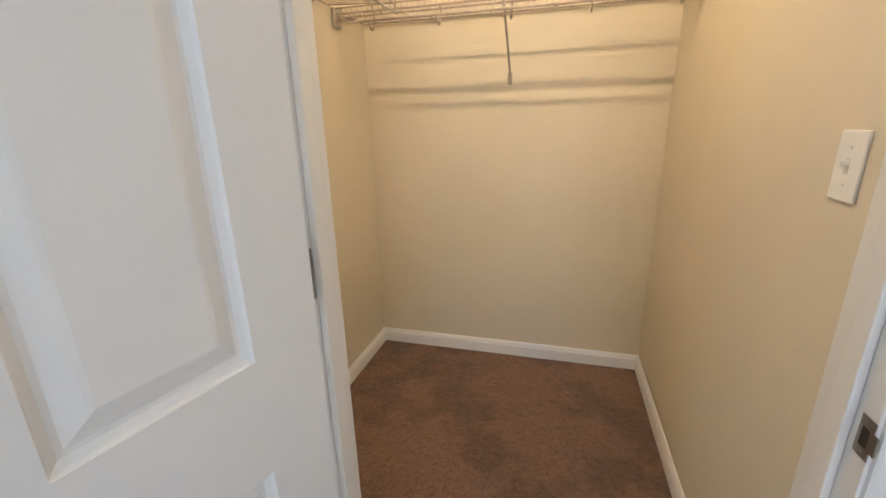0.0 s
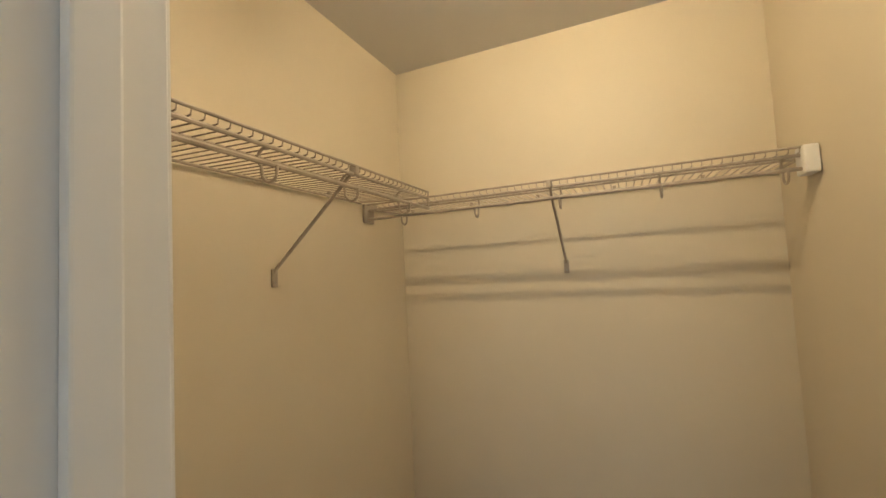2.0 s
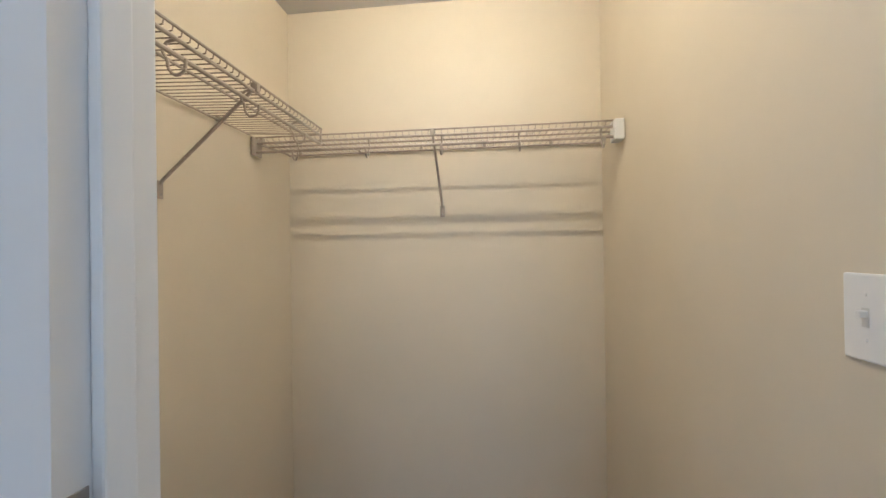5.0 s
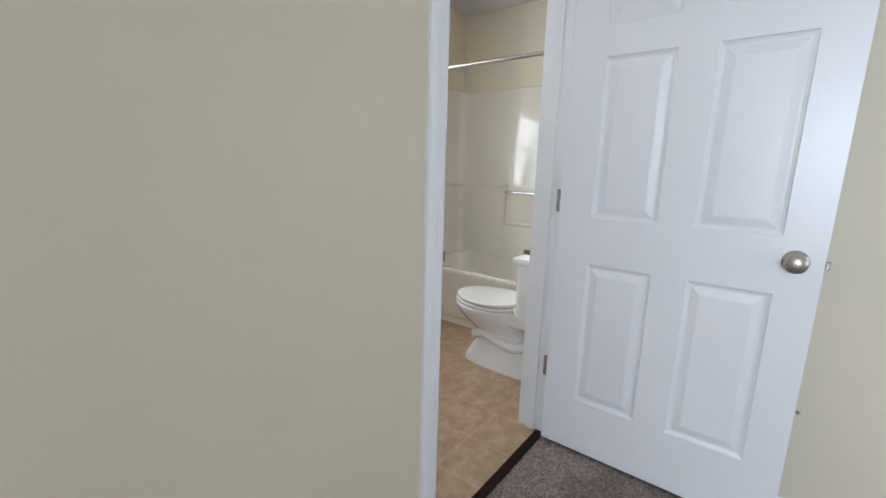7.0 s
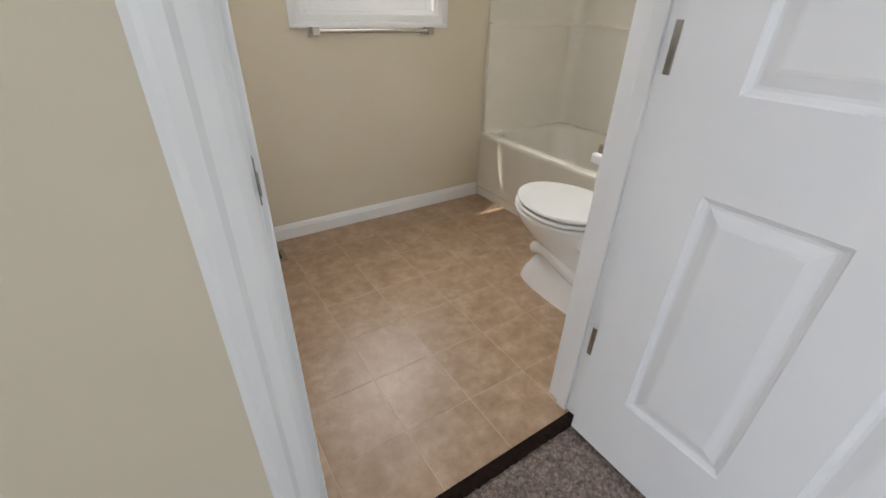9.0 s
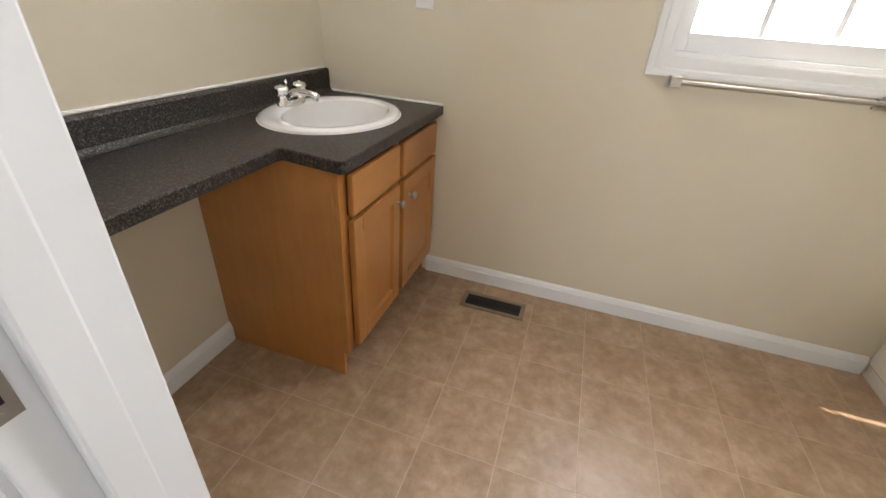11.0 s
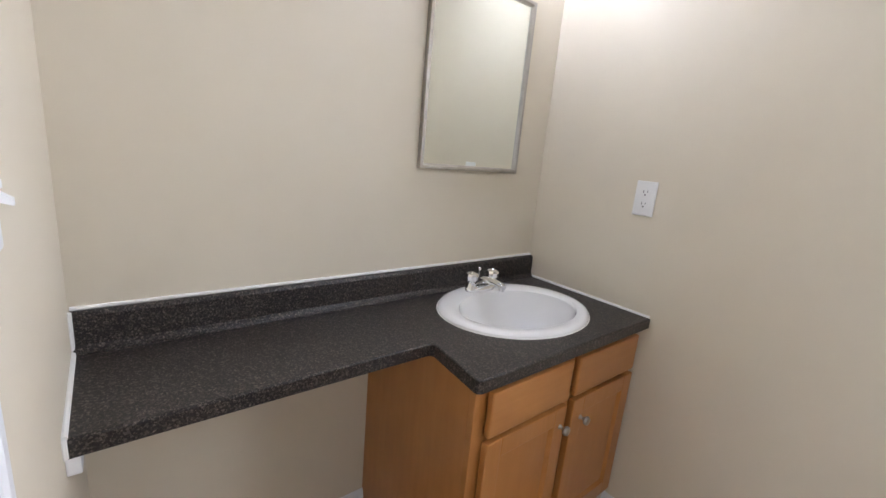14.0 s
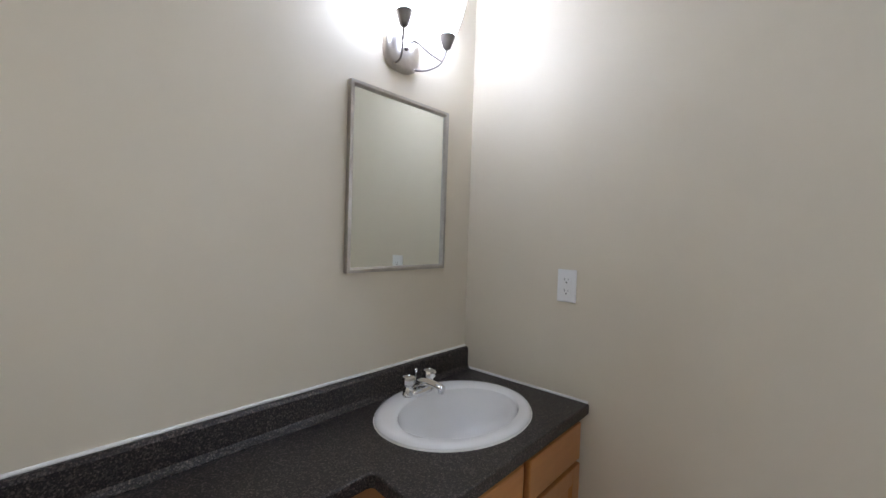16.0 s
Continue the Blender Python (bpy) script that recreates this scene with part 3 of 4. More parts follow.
def cabinet_door(y0, y1, z0, z1):
    """A framed door with a flat recessed panel and an inner bevel."""
    x0, x1, s = .509, .529, .055
    d = part("door", blocks(((x0, y0, z0), (x1, y0 + s, z1)), ((x0, y1 - s, z0), (x1, y1, z1)), ((x0, y0 + s, z0), (x1, y1 - s, z0 + s)),
                            ((x0, y0 + s, z1 - s), (x1, y1 - s, z1)), bevel=.0035), M_WOOD_V, cab, "framed maple door with a recessed panel")
    part("panel", blocks(((x0, y0 + s - .002, z0 + s - .002), (x1 - .010, y1 - s + .002, z1 - s + .002))), M_WOOD_V, d)
    k = .009
    bm = bmesh.new()
    a = [(y0 + s, z0 + s), (y1 - s, z0 + s), (y1 - s, z1 - s), (y0 + s, z1 - s)]
    b = [(y0 + s + k, z0 + s + k), (y1 - s - k, z0 + s + k), (y1 - s - k, z1 - s - k), (y0 + s + k, z1 - s - k)]
    for i in range(4):
        j = (i + 1) % 4
        bm.faces.new([bm.verts.new(p) for p in ((x1 - .002, *a[i]), (x1 - .002, *a[j]), (x1 - .0095, *b[j]), (x1 - .0095, *b[i]))])
    part("moulding", bm, M_WOOD_V, d)
    return d


def cabinet_knob(y, z, parent):
    bm = turned(bmesh.new(), [(.008, .529), (.006, .532), (.0045, .537), (.0045, .541), (.012, .547), (.0145, .552), (.012, .558), (.004, .560)], (0, y, z), "x", 20)
    part("knob", bm, M_NICKEL, parent, "small satin nickel knob", smooth=True)


d = cabinet_door(.034, .364, .120, .598)
cabinet_knob(.340, .535, d)
d = cabinet_door(.398, .742, .120, .598)
cabinet_knob(.444, .530, d)
for y0, y1 in ((.036, .366), (.398, .742)):
    bm = blocks(((.509, y0, .612), (.528, y1, .738)), bevel=.006)
    part("drawer_front", bm, M_WOOD_H, cab, "flat maple drawer front with rounded edges")

counter = thing("vanity_counter", "black speckled laminate counter with backsplash over a knee space", "counter")
outline = [(.12, .118), (.462, .118), (.462, .812), (.465, .822), (.473, .8275), (.652, .8055), (.660, .808), (.665, .818), (.665, YN - .003), (.12, YN - .003)]
bm = bmesh.new()
SX, SY, SA, SB = .382, 1.228, .223, .275
hole_pts = [(SX + (SA - .012) * math.cos(2 * math.pi * i / 48), SY + (SB - .012) * math.sin(2 * math.pi * i / 48)) for i in range(48)]
outer_edges, inner_edges = [], []
vs = [bm.verts.new((x, y, .80)) for x, y in outline]
edges = [bm.edges.new((vs[i], vs[(i + 1) % len(vs)])) for i in range(len(vs))]
vh = [bm.verts.new((x, y, .80)) for x, y in hole_pts]
edges += [bm.edges.new((vh[i], vh[(i + 1) % 48])) for i in range(48)]
bmesh.ops.triangle_fill(bm, use_beauty=True, use_dissolve=False, edges=edges)
top = list(bm.faces)
ext = bmesh.ops.extrude_face_region(bm, geom=top)
bmesh.ops.translate(bm, verts=[v for v in ext["geom"] if isinstance(v, bmesh.types.BMVert)], vec=(0, 0, -.034))
bm.normal_update()
rim = [e for e in bm.edges if all(abs(v.co.z - .80) < 1e-5 for v in e.verts) and sum(abs(f.normal.z) < .5 for f in e.link_faces) == 1
       and not all((v.co.xy - Vector((SX, SY))).length < .290 for v in e.verts)]
bmesh.ops.bevel(bm, geom=rim, offset=.005, segments=3, affect="EDGES", profile=.5)
part("worktop", bm, M_COUNTER, counter, "black speckled laminate top")
part("backsplash", loft(bmesh.new(), [[(.1215, y, .7995), (.158, y, .7995), (.158, y, .802), (.152, y, .8045), (.1465, y, .8095), (.1435, y, .817), (.1425, y, .880), (.139, y, .887), (.133, y, .890), (.1215, y, .890)] for y in (.118, YN - .003)]), M_COUNTER, counter, "black speckled backsplash")
bm = bmesh.new()
rod(bm, [(.123, .118, .893), (.123, YN - .003, .893)], .0050)
rod(bm, [(.150, YN - .002, .803), (.660, YN - .002, .802)], .0050)
rod(bm, [(.150, .118, .802), (.461, .118, .802)], .0050)
rod(bm, [(.143, .117, .80), (.143, .117, .892)], .0050)
rod(bm, [(.462, .1165, .800), (.462, .1165, .768)], .0050)
part("caulk", bm, M_CAULK, counter, "white caulk bead")
cleat = thing("counter_cleat", "white painted wood cleat under the counter's end", "cleat", (.128, .115, 0))
part("board", slab(bmesh.new(), (0, 0, .728), (.325, .020, .764), .003), M_TRIM, cleat)

# sink: a drop-in oval with a raised rim
sink = thing("sink", "white oval drop-in porcelain sink in the black counter", "sink", (SX, SY, .80))
rings = []
for fa, fb, z, shift in ((1.0, 1.0, .0005, 0), (1.0, 1.0, .006, 0), (.975, .98, .012, 0), (.93, .94, .0145, 0), (.88, .90, .0140, 0), (.76, .82, .0125, .014), (.735, .79, .006, .017),
                         (.73, .78, -.012, .020), (.66, .71, -.06, .024), (.52, .56, -.105, .022), (.30, .32, -.13, .015), (.10, .09, -.138, .008)):
    rings.append([(shift + SA * fa * math.cos(2 * math.pi * i / 48), SB * fb * math.sin(2 * math.pi * i / 48), z) for i in range(48)])
part("basin", loft(bmesh.new(), rings, (False, True)), M_PORC, sink, smooth=True)
part("drain", turned(bmesh.new(), [(.022, -.137), (.022, -.134), (.016, -.133), (.014, -.136), (.004, -.135)], (.008, 0, 0)), M_CHROME, sink, "chrome drain ring", smooth=True)
rings = [[((SA + o) * math.cos(2 * math.pi * i / 48), (SB + o) * math.sin(2 * math.pi * i / 48), z) for i in range(48)] for o, z in ((.003, 0), (.002, .003), (-.002, .004))]
part("caulk", loft(bmesh.new(), rings, (False, False)), M_CAULK, sink)

tap = thing("faucet", "chrome two-handle faucet on the back rim of the sink", "faucet", (.212, 1.205 + .03, .811))
bm = bmesh.new()
rings = []
for k, z in ((1, 0), (1, .008), (.92, .014), (.7, .018)):
    rings.append([(.026 * k * math.cos(a), .075 * math.sin(a) * (k * .3 + .7), z) for a in [2 * math.pi * i / 28 for i in range(28)]])
part("base", loft(bm, rings), M_CHROME, tap, smooth=True)
rings = []
for x, z, w, h in ((-.012, .022, .019, .020), (.012, .040, .018, .015), (.045, .046, .0165, .011), (.078, .046, .0155, .009), (.100, .042, .0145, .010), (.110, .040, .012, .008)):
    rings.append([(x, w * math.cos(a), z + h * math.sin(a)) for a in [2 * math.pi * i / 16 for i in range(16)]])
part("spout", loft(bmesh.new(), rings), M_CHROME, tap, smooth=True)
part("outlet_ring", turned(bmesh.new(), [(.010, .024), (.010, .040)], (.100, 0, 0)), M_CHROME, tap, smooth=True)
for y in (-.051, .051):
    h = part("handle", turned(bmesh.new(), [(.020, .010), (.017, .026), (.013, .032), (.015, .036), (.022, .044), (.0235, .058), (.021, .066), (.012, .069)], (0, y, 0), "z", 9), M_CHROME, tap, "fluted clear chrome knob handle")
    part("stem", turned(bmesh.new(), [(.006, .069), (.006, .071), (.003, .073)], (0, y, 0)), M_CHROME, h)
bm = rod(bmesh.new(), [(-.022, .004, .010), (-.022, .004, .066)], .0022)
turned(bm, [(.003, .062), (.0065, .068), (.0065, .074), (.003, .077)], (-.022, .004, 0))
part("lift_rod", bm, M_CHROME, tap, "thin chrome drain lift rod", smooth=True)

# ---- bathroom: mirror and vanity light ----
MY0, MY1, MZ0, MZ1 = .977, 1.430, 1.228, 1.822
mirror = thing("wall_mirror", "rectangular mirror in a slim brushed nickel frame on the vanity wall", "mirror", (.12, 0, 0))
bm = bmesh.new()
prof = ((0, 0), (.018, 0), (.018, .010), (.013, .014), (.012, .016), (0, .016))
path = [((0, MY0, MZ0), (1, 0), (0, 1, 1)), ((0, MY0, MZ1), (1, 0), (0, 1, -1)), ((0, MY1, MZ1), (1, 0), (0, -1, -1)), ((0, MY1, MZ0), (1, 0), (0, -1, 1)), ((0, MY0, MZ0), (1, 0), (0, 1, 1))]
part("frame", swept(prof, path), M_NICKEL, mirror, "slim brushed nickel frame")
part("glass", blocks(((.002, MY0 + .014, MZ0 + .014), (.008, MY1 - .014, MZ1 - .014))), M_MIRROR, mirror, "clear mirror glass")

lampy = 1.186
vlight = thing("vanity_light", "two-lamp brushed nickel vanity light with lit frosted shades above the mirror", "wall light", (.12, lampy, 1.978))
bm = bmesh.new()
def squircle(c, p):
    return math.copysign(abs(c) ** p, c)


ringo = [(.080 * squircle(math.cos(a), .72) * (1 - .10 * abs(math.sin(a))), .072 * squircle(math.sin(a), .62)) for a in [2 * math.pi * i / 48 for i in range(48)]]
loft(bm, [[(x, y * k, z * k) for y, z in ringo] for x, k in ((0, 1), (.012, 1), (.020, .93), (.026, .78), (.028, .4))])
part("backplate", bm, M_NICKEL, vlight, "oval brushed nickel backplate", smooth=True)
for s in (-1, 1):
    pts = curve_pts(((.024, s * .042, -.058), (.070, s * .062, -.062), (.108, s * .088, -.040), (.124, s * .100, .010)), 6)
    part("arm", rod(bmesh.new(), pts, .0034), M_FIXTURE, vlight, "thin curved nickel arm", smooth=True)
    pts = curve_pts(((.026, s * .020, .026), (.045, s * .032, .030), (.078, s * .062, -.006), (.112, s * .091, -.034)), 6)
    part("arm", rod(bmesh.new(), pts, .0029), M_FIXTURE, vlight, "thin curved nickel arm", smooth=True)
    cup = part("cup", turned(bmesh.new(), [(.006, .006), (.012, .010), (.015, .018), (.026, .050), (.027, .053)], (.124, s * .10, 0)), M_FIXTURE, vlight, "tapered nickel cup", smooth=True)
    bm = turned(bmesh.new(), [(.024, .0535), (.034, .075), (.048, .115), (.058, .165), (.062, .190), (.059, .190), (.045, .115), (.022, .055)], (.124, s * .10, 0), "z", 28)
    part("shade", bm, M_SHADE, vlight, "lit frosted white glass shade", smooth=True)
part("finial", turned(bmesh.new(), [(.007, .028), (.007, .034), (.003, .038)], (0, 0, 0), "x", 14), M_FIXTURE, vlight, smooth=True)
for s in (-1, 1):
    part("plate_screw", turned(bmesh.new(), [(.005, .020), (.005, .030), (.002, .034)], (0, s * .042, -.058), "x", 12), M_CHROME, vlight, "small chrome cap nut", smooth=True)

# ---- bathroom: floor vent, towel bar, paper holder ----
vent = thing("floor_vent", "tan metal floor register with dark louvres near the baseboard", "floor vent", (1.007, 1.441, 0))
L, W, B = .143, .059, .020
part("frame", blocks(((-L, -W, 0), (L, -W + B, .005)), ((-L, W - B, 0), (L, W, .005)), ((-L, -W + B, 0), (-L + B, W - B, .005)), ((L - B, -W + B, 0), (L, W - B, .005)), bevel=.0015), M_VENT, vent)
# Near-black sheet stands for the shade down the duct.
part("duct_shade", blocks(((-L + B, -W + B, .0012), (L - B, W - B, .0018))), M_DARK, vent, "dark sheet for the shade in the duct")
for row in (-1, 0, 1):
    for i in range(26):
        x = -L + B + .006 + i * .0091
        bm = slab(bmesh.new(), (x - .0009, row * .0125 - .0052, .0018), (x + .0009, row * .0125 + .0052, .0042))
        if i == 0 and row == -1:
            part("louvre", bm, M_DARK, vent, "thin dark louvre")
        else:
            part("louvre", bm, M_DARK, vent)
for y in (-.0062, .0062):
    part("bar", blocks(((-L + B, y - .001, .0018), (L - B, y + .001, .0046))), M_DARK, vent)

towel = thing("towel_bar", "brushed nickel towel bar with square posts under the window", "towel bar", (0, YN, .985))
for x in (1.468, 2.055):
    bm = slab(bmesh.new(), (x - .024, -.008, -.024), (x + .024, 0, .024), .003)
    slab(bm, (x - .017, -.068, -.017), (x + .017, -.008, .017), .004)
    part("post", bm, M_NICKEL, towel, "square nickel post")
part("bar", turned(bmesh.new(), [(.008, 1.483), (.008, 2.04)], (0, -.052, 0), "x", 16), M_NICKEL, towel, "round nickel bar", smooth=True)

paper = thing("paper_holder", "empty brushed nickel toilet paper holder on the wall beside the toilet", "paper holder", (0, .115, .790))
for x in (1.745, 1.885):
    bm = slab(bmesh.new(), (x - .020, 0, -.020), (x + .020, .008, .020), .003)
    slab(bm, (x - .010, .008, -.012), (x + .010, .075, .012), .004)
    part("post", bm, M_NICKEL, paper, "square nickel post")
part("roller", turned(bmesh.new(), [(.008, 1.755), (.008, 1.875)], (0, .062, 0), "x", 14), M_NICKEL, paper, smooth=True)

# ---- bathroom: window ----
WX0, WX1, WZ0, WZ1 = 1.432, 2.124, 1.056, 2.15
prof = ((0, 0), (.008, 0), (.010, .006), (.010, .034), (.015, .040), (.017, .052), (.017, .060), (0, .060))
path = [((WX0, YN, WZ0), (0, -1), (-1, 0, -1)), ((WX0, YN, WZ1), (0, -1), (-1, 0, 1)), ((WX1, YN, WZ1), (0, -1), (1, 0, 1)), ((WX1, YN, WZ0), (0, -1), (1, 0, -1)), ((WX0, YN, WZ0), (0, -1), (-1, 0, -1))]
structure("trim_window", swept(prof, path), M_TRIM)
win = tagged(new("window_1"), kind="structure")
G0, G1 = 1.466, 2.09
part("window_frame", blocks(((WX0, 1.602, WZ0), (WX0 + .016, 1.745, WZ1)), ((WX1 - .016, 1.602, WZ0), (WX1, 1.745, WZ1)), ((WX0 + .016, 1.602, WZ0), (WX1 - .016, 1.745, WZ0 + .016)),
                            ((WX0 + .016, 1.602, WZ1 - .016), (WX1 - .016, 1.745, WZ1)), bevel=.002), M_TRIM, win)
for name, y, z0, z1 in (("lower_sash", 1.628, WZ0 + .016, 1.635), ("upper_sash", 1.66, 1.605, WZ1 - .016)):
    s = part(name, blocks(((WX0 + .016, y, z0), (G0 + .012, y + .03, z1)), ((G1 - .012, y, z0), (WX1 - .016, y + .03, z1)), ((G0 + .012, y, z0), (G1 - .012, y + .03, z0 + .055)),
                          ((G0 + .012, y, z1 - .035), (G1 - .012, y + .03, z1)), bevel=.003), M_TRIM, win)
    a, b = z0 + .055, z1 - .035
    for k in (1, 2):
        x = G0 + .012 + (G1 - G0 - .024) * k / 3
        part("muntin", blocks(((x - .008, y + .0135, a), (x + .008, y + .0165, b))), M_TRIM, s)
    z = (a + b) / 2
    part("muntin", blocks(((G0 + .012, y + .0138, z - .008), (G1 - .012, y + .0162, z + .008))), M_TRIM, s)
    g = part("pane", blocks(((G0 + .012, y + .0210, a), (G1 - .012, y + .0245, b))), M_GLASS, s)
    g.visible_shadow = False

win2 = tagged(new("window_2"), kind="structure")
part("window_frame", blocks(((-2.72, -1.85, .8), (-2.66, -1.79, 2.1)), ((-2.72, -.51, .8), (-2.66, -.45, 2.1)), ((-2.72, -1.79, .8), (-2.66, -.51, .86)),
                            ((-2.72, -1.79, 2.04), (-2.66, -.51, 2.1)), ((-2.715, -1.79, 1.42), (-2.665, -.51, 1.47))), M_TRIM, win2)

win3 = tagged(new("window_3"), kind="structure")
part("window_frame", blocks(((-.4, -3.82, .8), (-.34, -3.76, 2.1)), ((.94, -3.82, .8), (1.0, -3.76, 2.1)), ((-.34, -3.82, .8), (.94, -3.76, .86)),
                            ((-.34, -3.82, 2.04), (.94, -3.76, 2.1)), ((-.34, -3.815, 1.42), (.94, -3.765, 1.47))), M_TRIM, win3)

# ---- bathroom: tub and surround ----
tub = thing("bathtub", "almond acrylic bathtub with a one-piece surround along the bathroom wall", "bathtub")
TX, TZ = 2.462, .415
bm = bmesh.new()
y0, y1, x1 = .1155, 1.5995, 3.1995


def tub_ring(inx, iny, z, r, extra=0.0, n=6):
    pts = []
    xa, xb, ya, yb = TX + inx, x1 - inx - extra, y0 + iny, y1 - iny
    for cx, cy, a0 in ((xb - r, yb - r, 0), (xa + r, yb - r, 90), (xa + r, ya + r, 180), (xb - r, ya + r, 270)):
        for k in range(n + 1):
            a = radians(a0 + 90 * k / n)
            pts.append((cx + r * math.cos(a), cy + r * math.sin(a), z))
    return pts


loft(bm, [tub_ring(.012, 0, 0, .004), tub_ring(.012, 0, .05, .004), tub_ring(.004, 0, .06, .004), tub_ring(.004, 0, TZ - .03, .004), tub_ring(0, 0, TZ - .022, .008), tub_ring(.003, .001, TZ - .006, .012), tub_ring(.012, .004, TZ, .015),
          tub_ring(.062, .07, TZ, .10), tub_ring(.074, .08, TZ - .008, .10), tub_ring(.085, .095, TZ - .05, .11), tub_ring(.12, .16, .12, .13), tub_ring(.16, .22, .07, .13)], (False, True))
part("tub", bm, M_TUB, tub, "glossy almond tub with a rolled rim", smooth=True)
# the surround: three walls with rounded corners, a ledge and a soap recess
TOP = 1.815
prof = []
for z, o in ((TZ - .002, .045), (.45, .030), (.98, .026), (1.005, .024), (1.02, .010), (1.04, .008), (TOP - .012, .008), (TOP - .004, .006), (TOP, 0)):
    prof.append((z, o))
bm = bmesh.new()
rings = []
for z, o in prof:
    ring = [(TX + .02, y1 - o, z)]
    r = .075
    cx, cy = x1 - o - r, y1 - o - r
    ring += [(cx + r * math.sin(radians(a)), cy + r * math.cos(radians(a)), z) for a in range(0, 91, 10)]
    cy = y0 + o + r
    ring += [(cx + r * math.cos(radians(a)), cy - r * math.sin(radians(a)), z) for a in range(0, 91, 10)]
    ring.append((TX + .02, y0 + o, z))
    rings.append(ring)
loft(bm, rings, (False, False), closed=False)
part("surround", bm, M_TUB, tub, "moulded almond wall surround", smooth=True)
for lo, hi in (((TX + .006, y1 - .012, 1.02), (TX + .032, y1, TOP)), ((TX + .006, y0, 1.02), (TX + .032, y0 + .012, TOP)),
               ((TX + .006, y1 - .032, TZ - .002), (TX + .032, y1, 1.02)), ((TX + .006, y0, TZ - .002), (TX + .032, y0 + .032, 1.02))):
    part("flange", slab(bmesh.new(), lo, hi, .004), M_TUB, tub)
bm = bmesh.new()
RY0, RY1, RZ0, RZ1 = .54, 1.10, .72, 1.04
slab(bm, (x1 - .040, RY0, RZ0 - .025), (x1 - .006, RY1, RZ0), .008, 3)
slab(bm, (x1 - .040, RY1, RZ0 - .025), (x1 - .006, RY1 + .028, RZ1), .010, 3)
slab(bm, (x1 - .040, RY0 - .028, RZ0 - .025), (x1 - .006, RY0, RZ1), .010, 3)
part("soap_shelf", bm, M_TUB, tub, "moulded soap recess edge")
bar = part("grab_bar", turned(bmesh.new(), [(.0085, RY0 + .02), (.0085, RY1 - .012)], (x1 - .048, 0, .975), "y", 14), M_CHROME, tub, "slim clear grab bar", smooth=True)
for y0, y1 in ((RY1 - .014, RY1 + .004), (RY0 + .006, RY0 + .024)):
    part("bar_end", blocks(((x1 - .060, y0, .963), (x1 - .024, y1, .987)), bevel=.004), M_NICKEL, bar, "dull metal bar end")

rodt = thing("curtain_rod", "bare brushed metal shower curtain rod above the tub", "curtain rod", (0, 0, 0))
part("rod", turned(bmesh.new(), [(.0127, .117), (.0127, YN - .002)], (2.44, 0, 1.838), "y", 16), M_NICKEL, rodt, smooth=True)
bm = bmesh.new()
for a, b in ((.117, .131), (YN - .016, YN - .002)):
    turned(bm, [(.026, a if a < 1 else b), (.026, (a + b) / 2), (.015, b if a < 1 else a)], (2.44, 0, 1.838), "y", 20)
part("flange", bm, M_NICKEL, rodt, smooth=True)

# ---- bathroom: toilet ----
toilet = thing("toilet", "white two-piece toilet with a closed lid, standing beside the tub", "toilet", (2.13, .115, 0))


def egg(cx, cy, a, bf, bb, z, n=32):
    """A level ring, longer to the front than to the back."""
    out = []
    for i in range(n):
        t_ = 2 * math.pi * i / n
        s = math.sin(t_)
        out.append((cx + a * math.cos(t_), cy + (bf if s > 0 else bb) * s, z))
    return out


def foot_ring(cy, a, bf, bb, z, n=32, p=.55, nose=.22):
    """A level ring with square shoulders that narrows a little to the front."""
    out = []
    for i in range(n):
        t_ = 2 * math.pi * i / n
        c, s_ = squircle(math.cos(t_), p), squircle(math.sin(t_), p)
        out.append((a * c * (1 - nose * max(s_, 0)), cy + (bf if s_ > 0 else bb) * s_, z))
    return out


bm = bmesh.new()
loft(bm, [foot_ring(.33, .124, .276, .25, 0, nose=.12), foot_ring(.33, .123, .275, .25, .012, nose=.12), foot_ring(.33, .116, .262, .245, .045, nose=.14), foot_ring(.335, .106, .238, .235, .085, p=.62), foot_ring(.34, .094, .205, .22, .130, p=.72), foot_ring(.355, .090, .178, .20, .18, p=.85),
          egg(0, .40, .108, .185, .18, .225), egg(0, .43, .145, .215, .19, .272), egg(0, .445, .172, .235, .20, .318), egg(0, .45, .184, .243, .21, .348), egg(0, .45, .184, .243, .21, .360),
          egg(0, .45, .178, .237, .20, .366)])
part("bowl", bm, M_PORC, toilet, "white glazed bowl and foot", smooth=True)
bm = slab(bmesh.new(), (-.105, .05, .28), (.105, .30, .368), .022, 3)
part("tank_shelf", bm, M_PORC, toilet, smooth=True)
for s in (-1, 1):
    pts = curve_pts(((s * .060, .53, .17), (s * .080, .45, .20), (s * .084, .36, .175), (s * .078, .27, .15), (s * .072, .19, .18), (s * .062, .10, .25)), 5)
    part("trapway", rod(bmesh.new(), pts, .030, 14), M_PORC, toilet, "raised trapway bulge", smooth=True)
    part("bolt_cap", turned(bmesh.new(), [(.015, .018), (.015, .028), (.011, .036), (.003, .039)], (s * .100, .33, 0)), M_PLASTIC, toilet, "white bolt cap", smooth=True)


def oval_slab(scale, z0, z1):
    bm = bmesh.new()
    a, bf, bb = .186 * scale, .247 * scale, .195 * scale
    c = .445
    rings = [egg(0, c, a - .006, bf - .006, bb - .006, z0), egg(0, c, a, bf, bb, z0 + .005), egg(0, c, a, bf, bb, z1 - .006), egg(0, c, a - .005, bf - .005, bb - .005, z1), egg(0, c, a * .6, bf * .6, bb * .6, z1 + .002)]
    return loft(bm, rings)


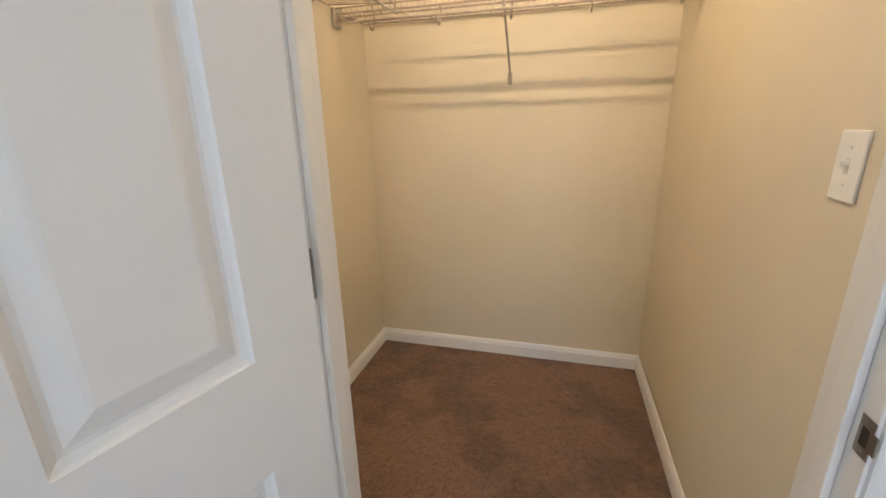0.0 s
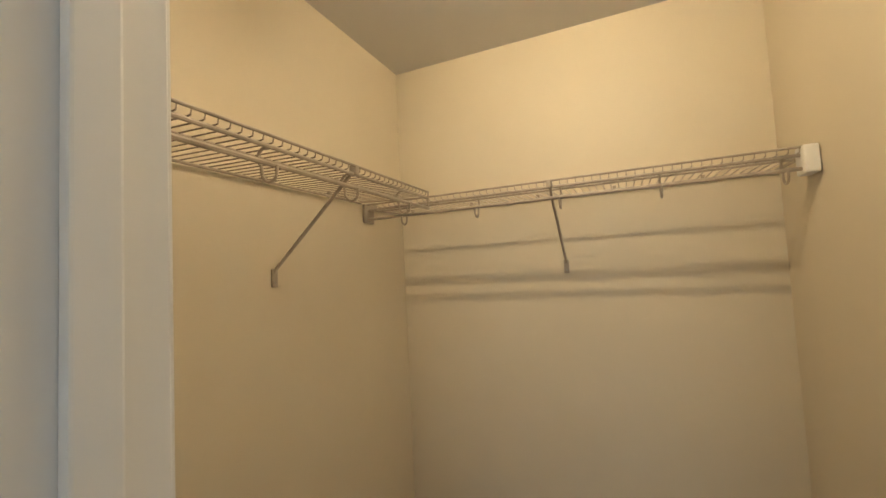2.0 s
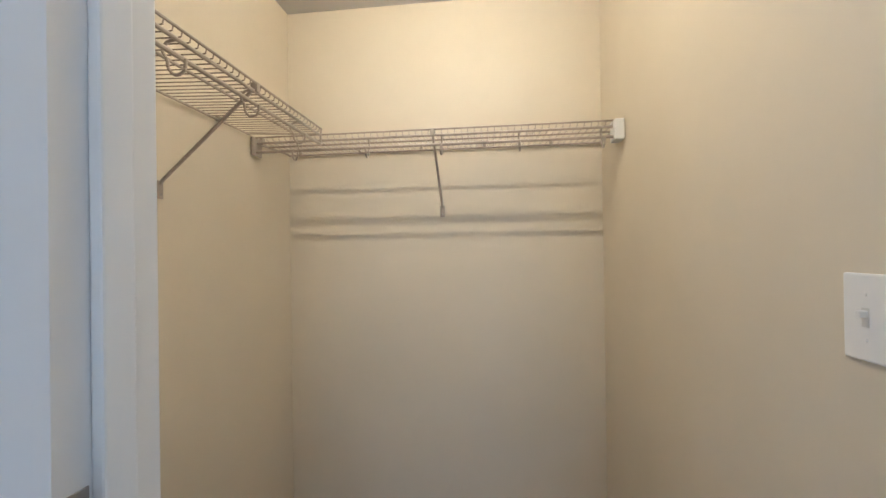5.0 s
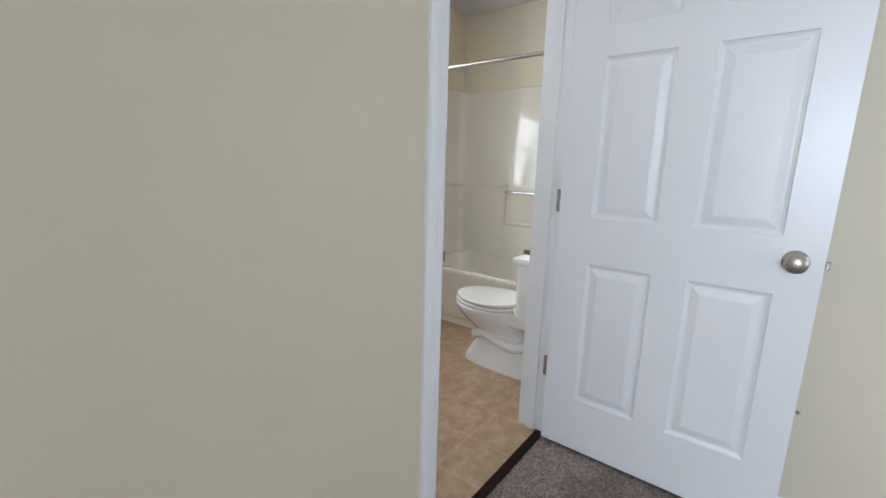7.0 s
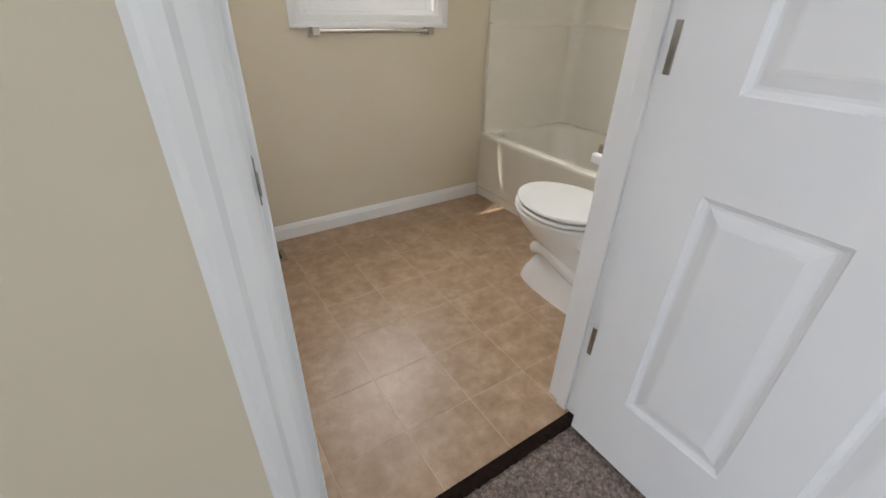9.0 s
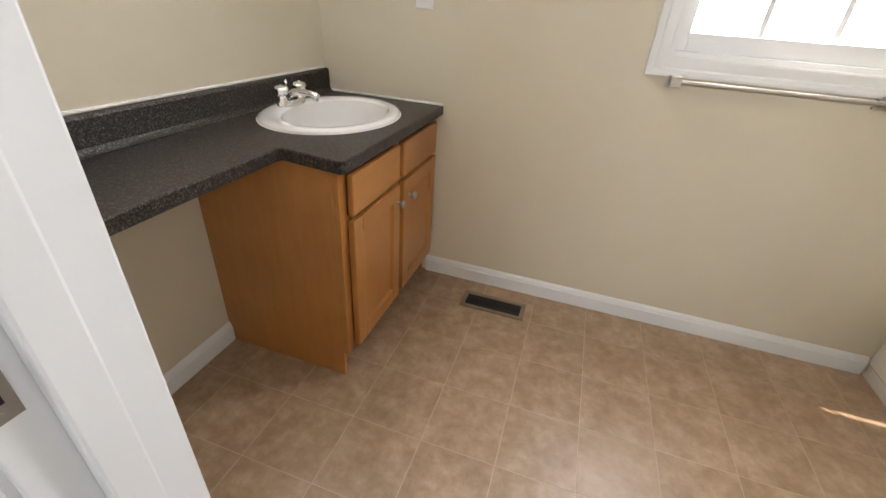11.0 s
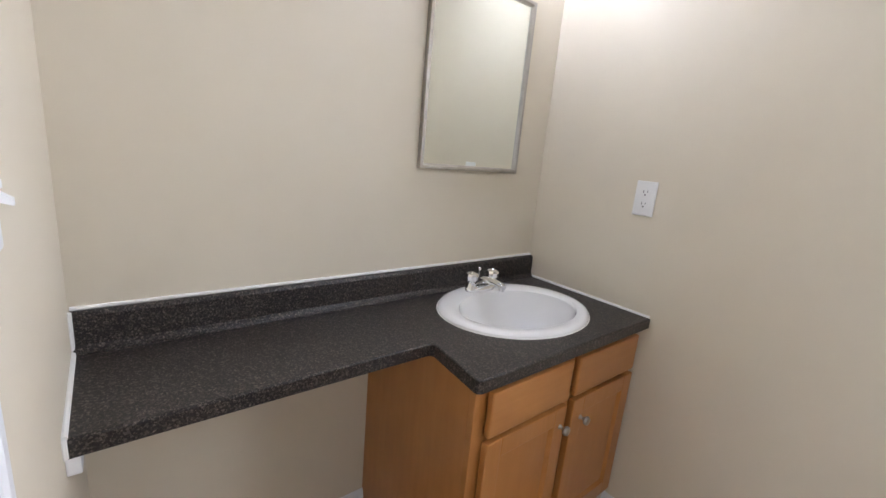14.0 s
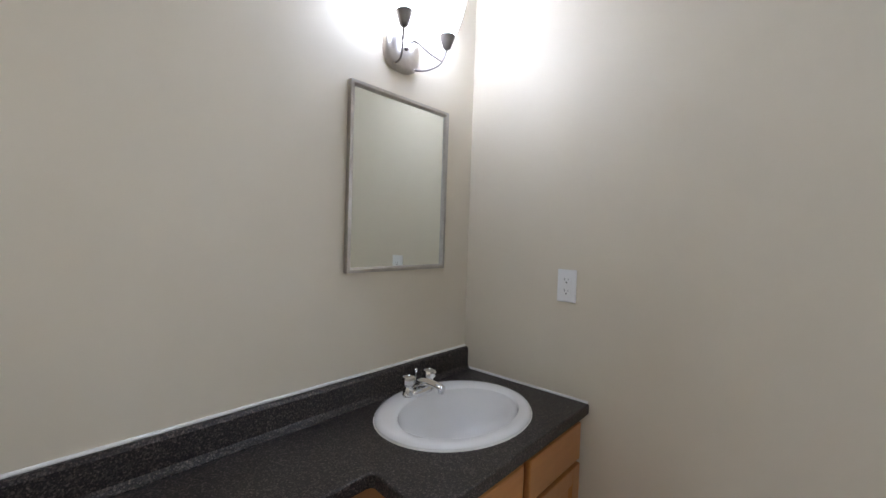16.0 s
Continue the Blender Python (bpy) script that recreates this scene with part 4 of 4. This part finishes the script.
part("seat", oval_slab(1.0, .371, .388), M_SEAT, toilet, "white seat ring under the lid", smooth=True)
part("lid", oval_slab(.975, .394, .412), M_SEAT, toilet, "closed white lid", smooth=True)
for s in (-1, 1):
    bm = slab(bmesh.new(), (s * .075 - .022, .222, .366), (s * .075 + .022, .262, .402), .007, 3)
    part("seat_hinge", bm, M_SEAT, toilet, "white seat hinge block", smooth=True)
rings = []
for k, z in ((.90, .368), (.94, .39), (.97, .53), (1.0, .680)):
    w, d_ = .215 * k, .098 * (k * .6 + .4)
    ring = []
    for cx, cy, a0 in ((w - .03, d_ - .03, 0), (-w + .03, d_ - .03, 90), (-w + .03, -d_ + .03, 180), (w - .03, -d_ + .03, 270)):
        for q in range(6):
            a = radians(a0 + 18 * q)
            ring.append((cx + .03 * math.cos(a), .108 + cy + .03 * math.sin(a), z))
    rings.append(ring)
part("tank", loft(bmesh.new(), rings), M_PORC, toilet, "white porcelain tank", smooth=True)
part("tank_lid", slab(bmesh.new(), (-.226, .004, .680), (.226, .220, .716), .012, 3), M_PORC, toilet, "white porcelain tank lid", smooth=True)
bm = turned(bmesh.new(), [(.014, .206), (.014, .212), (.008, .216)], (-.155, 0, .635), "y", 16)
slab(bm, (-.160, .212, .628), (-.085, .222, .642), .004)
part("flush_lever", bm, M_CHROME, toilet, "chrome flush lever", smooth=True)

# ---- outside ----
structure("ground", blocks(((-120, -120, -.8), (120, 120, -.6))), M_GRASS)
# Unseen overhang, added to narrow the sunlight to a thin strip indoors.
sun_blocker = structure("sun_blocker", blocks(((-3, 1.75, 2.52), (4, 1.915, 2.66))), M_TRIM)
house = thing("neighbour_house", "neighbouring house with cream lap siding beyond the window", "house")
bm = bmesh.new()
z = -.6
while z < 3.2:
    ring = [[(x, 4.9, z), (x, 4.885, z), (x, 4.9 - .002, z + .115), (x, 4.9, z + .115)] for x in (-6, 2.9)]
    loft(bm, ring)
    z += .115
slab(bm, (-6, 4.9, -.6), (2.9, 9, 3.2))
tagged(part("siding", bm, M_SIDING, house, "courses of cream vinyl siding"), kind="stuff")
part("corner_board", blocks(((2.9, 4.87, -.6), (2.99, 9, 3.2))), M_TRIM, house)
bm = bmesh.new()
loft(bm, [[(x, 4.6, 3.2), (x, 9.3, 3.2), (x, 6.95, 4.7)] for x in (-6.3, 3.3)])
part("roof", bm, M_ROOF, house, "dark shingle roof")

# ---- floor tiles, one piece each ----
bed = structure("floor_bath", blocks(((.12, .115, -.012), (3.19, YN, -.0007)), ((.880, .02, -.012), (1.650, .115, -.0007))), M_GROUT)
TS, GX, GY = .2315, .948, .464
G = .0024
shared = {}
ys = [GY + k * TS for k in range(-2, 6)]
xs = [GX + k * TS for k in range(-4, 8)]
for i, x in enumerate(xs):
    for j, y in enumerate(ys):
        a, b = max(x, .12), min(x + TS, 2.472)
        c, d2 = max(y, .024 if .88 < x < 1.6 else .115), min(y + TS, YN)
        if b - a < .02 or d2 - c < .02:
            continue
        size = (round(b - a, 4), round(d2 - c, 4))
        if size not in shared:
            w, h = size[0] / 2 - G / 2, size[1] / 2 - G / 2
            bm = bmesh.new()
            loft(bm, [[(-w, -h, -.0048), (w, -h, -.0048), (w, h, -.0048), (-w, h, -.0048)], [(-w, -h, -.0003), (w, -h, -.0003), (w, h, -.0003), (-w, h, -.0003)],
                      [(-w + .0008, -h + .0008, 0), (w - .0008, -h + .0008, 0), (w - .0008, h - .0008, 0), (-w + .0008, h - .0008, 0)]], (False, True))
            me = bpy.data.meshes.new("tile")
            bm.to_mesh(me)
            bm.free()
            me.materials.append(M_TILE)
            shared[size] = me
        o = new("tile", shared[size])
        o.parent = bed
        o.location = ((a + b) / 2, (c + d2) / 2, 0)
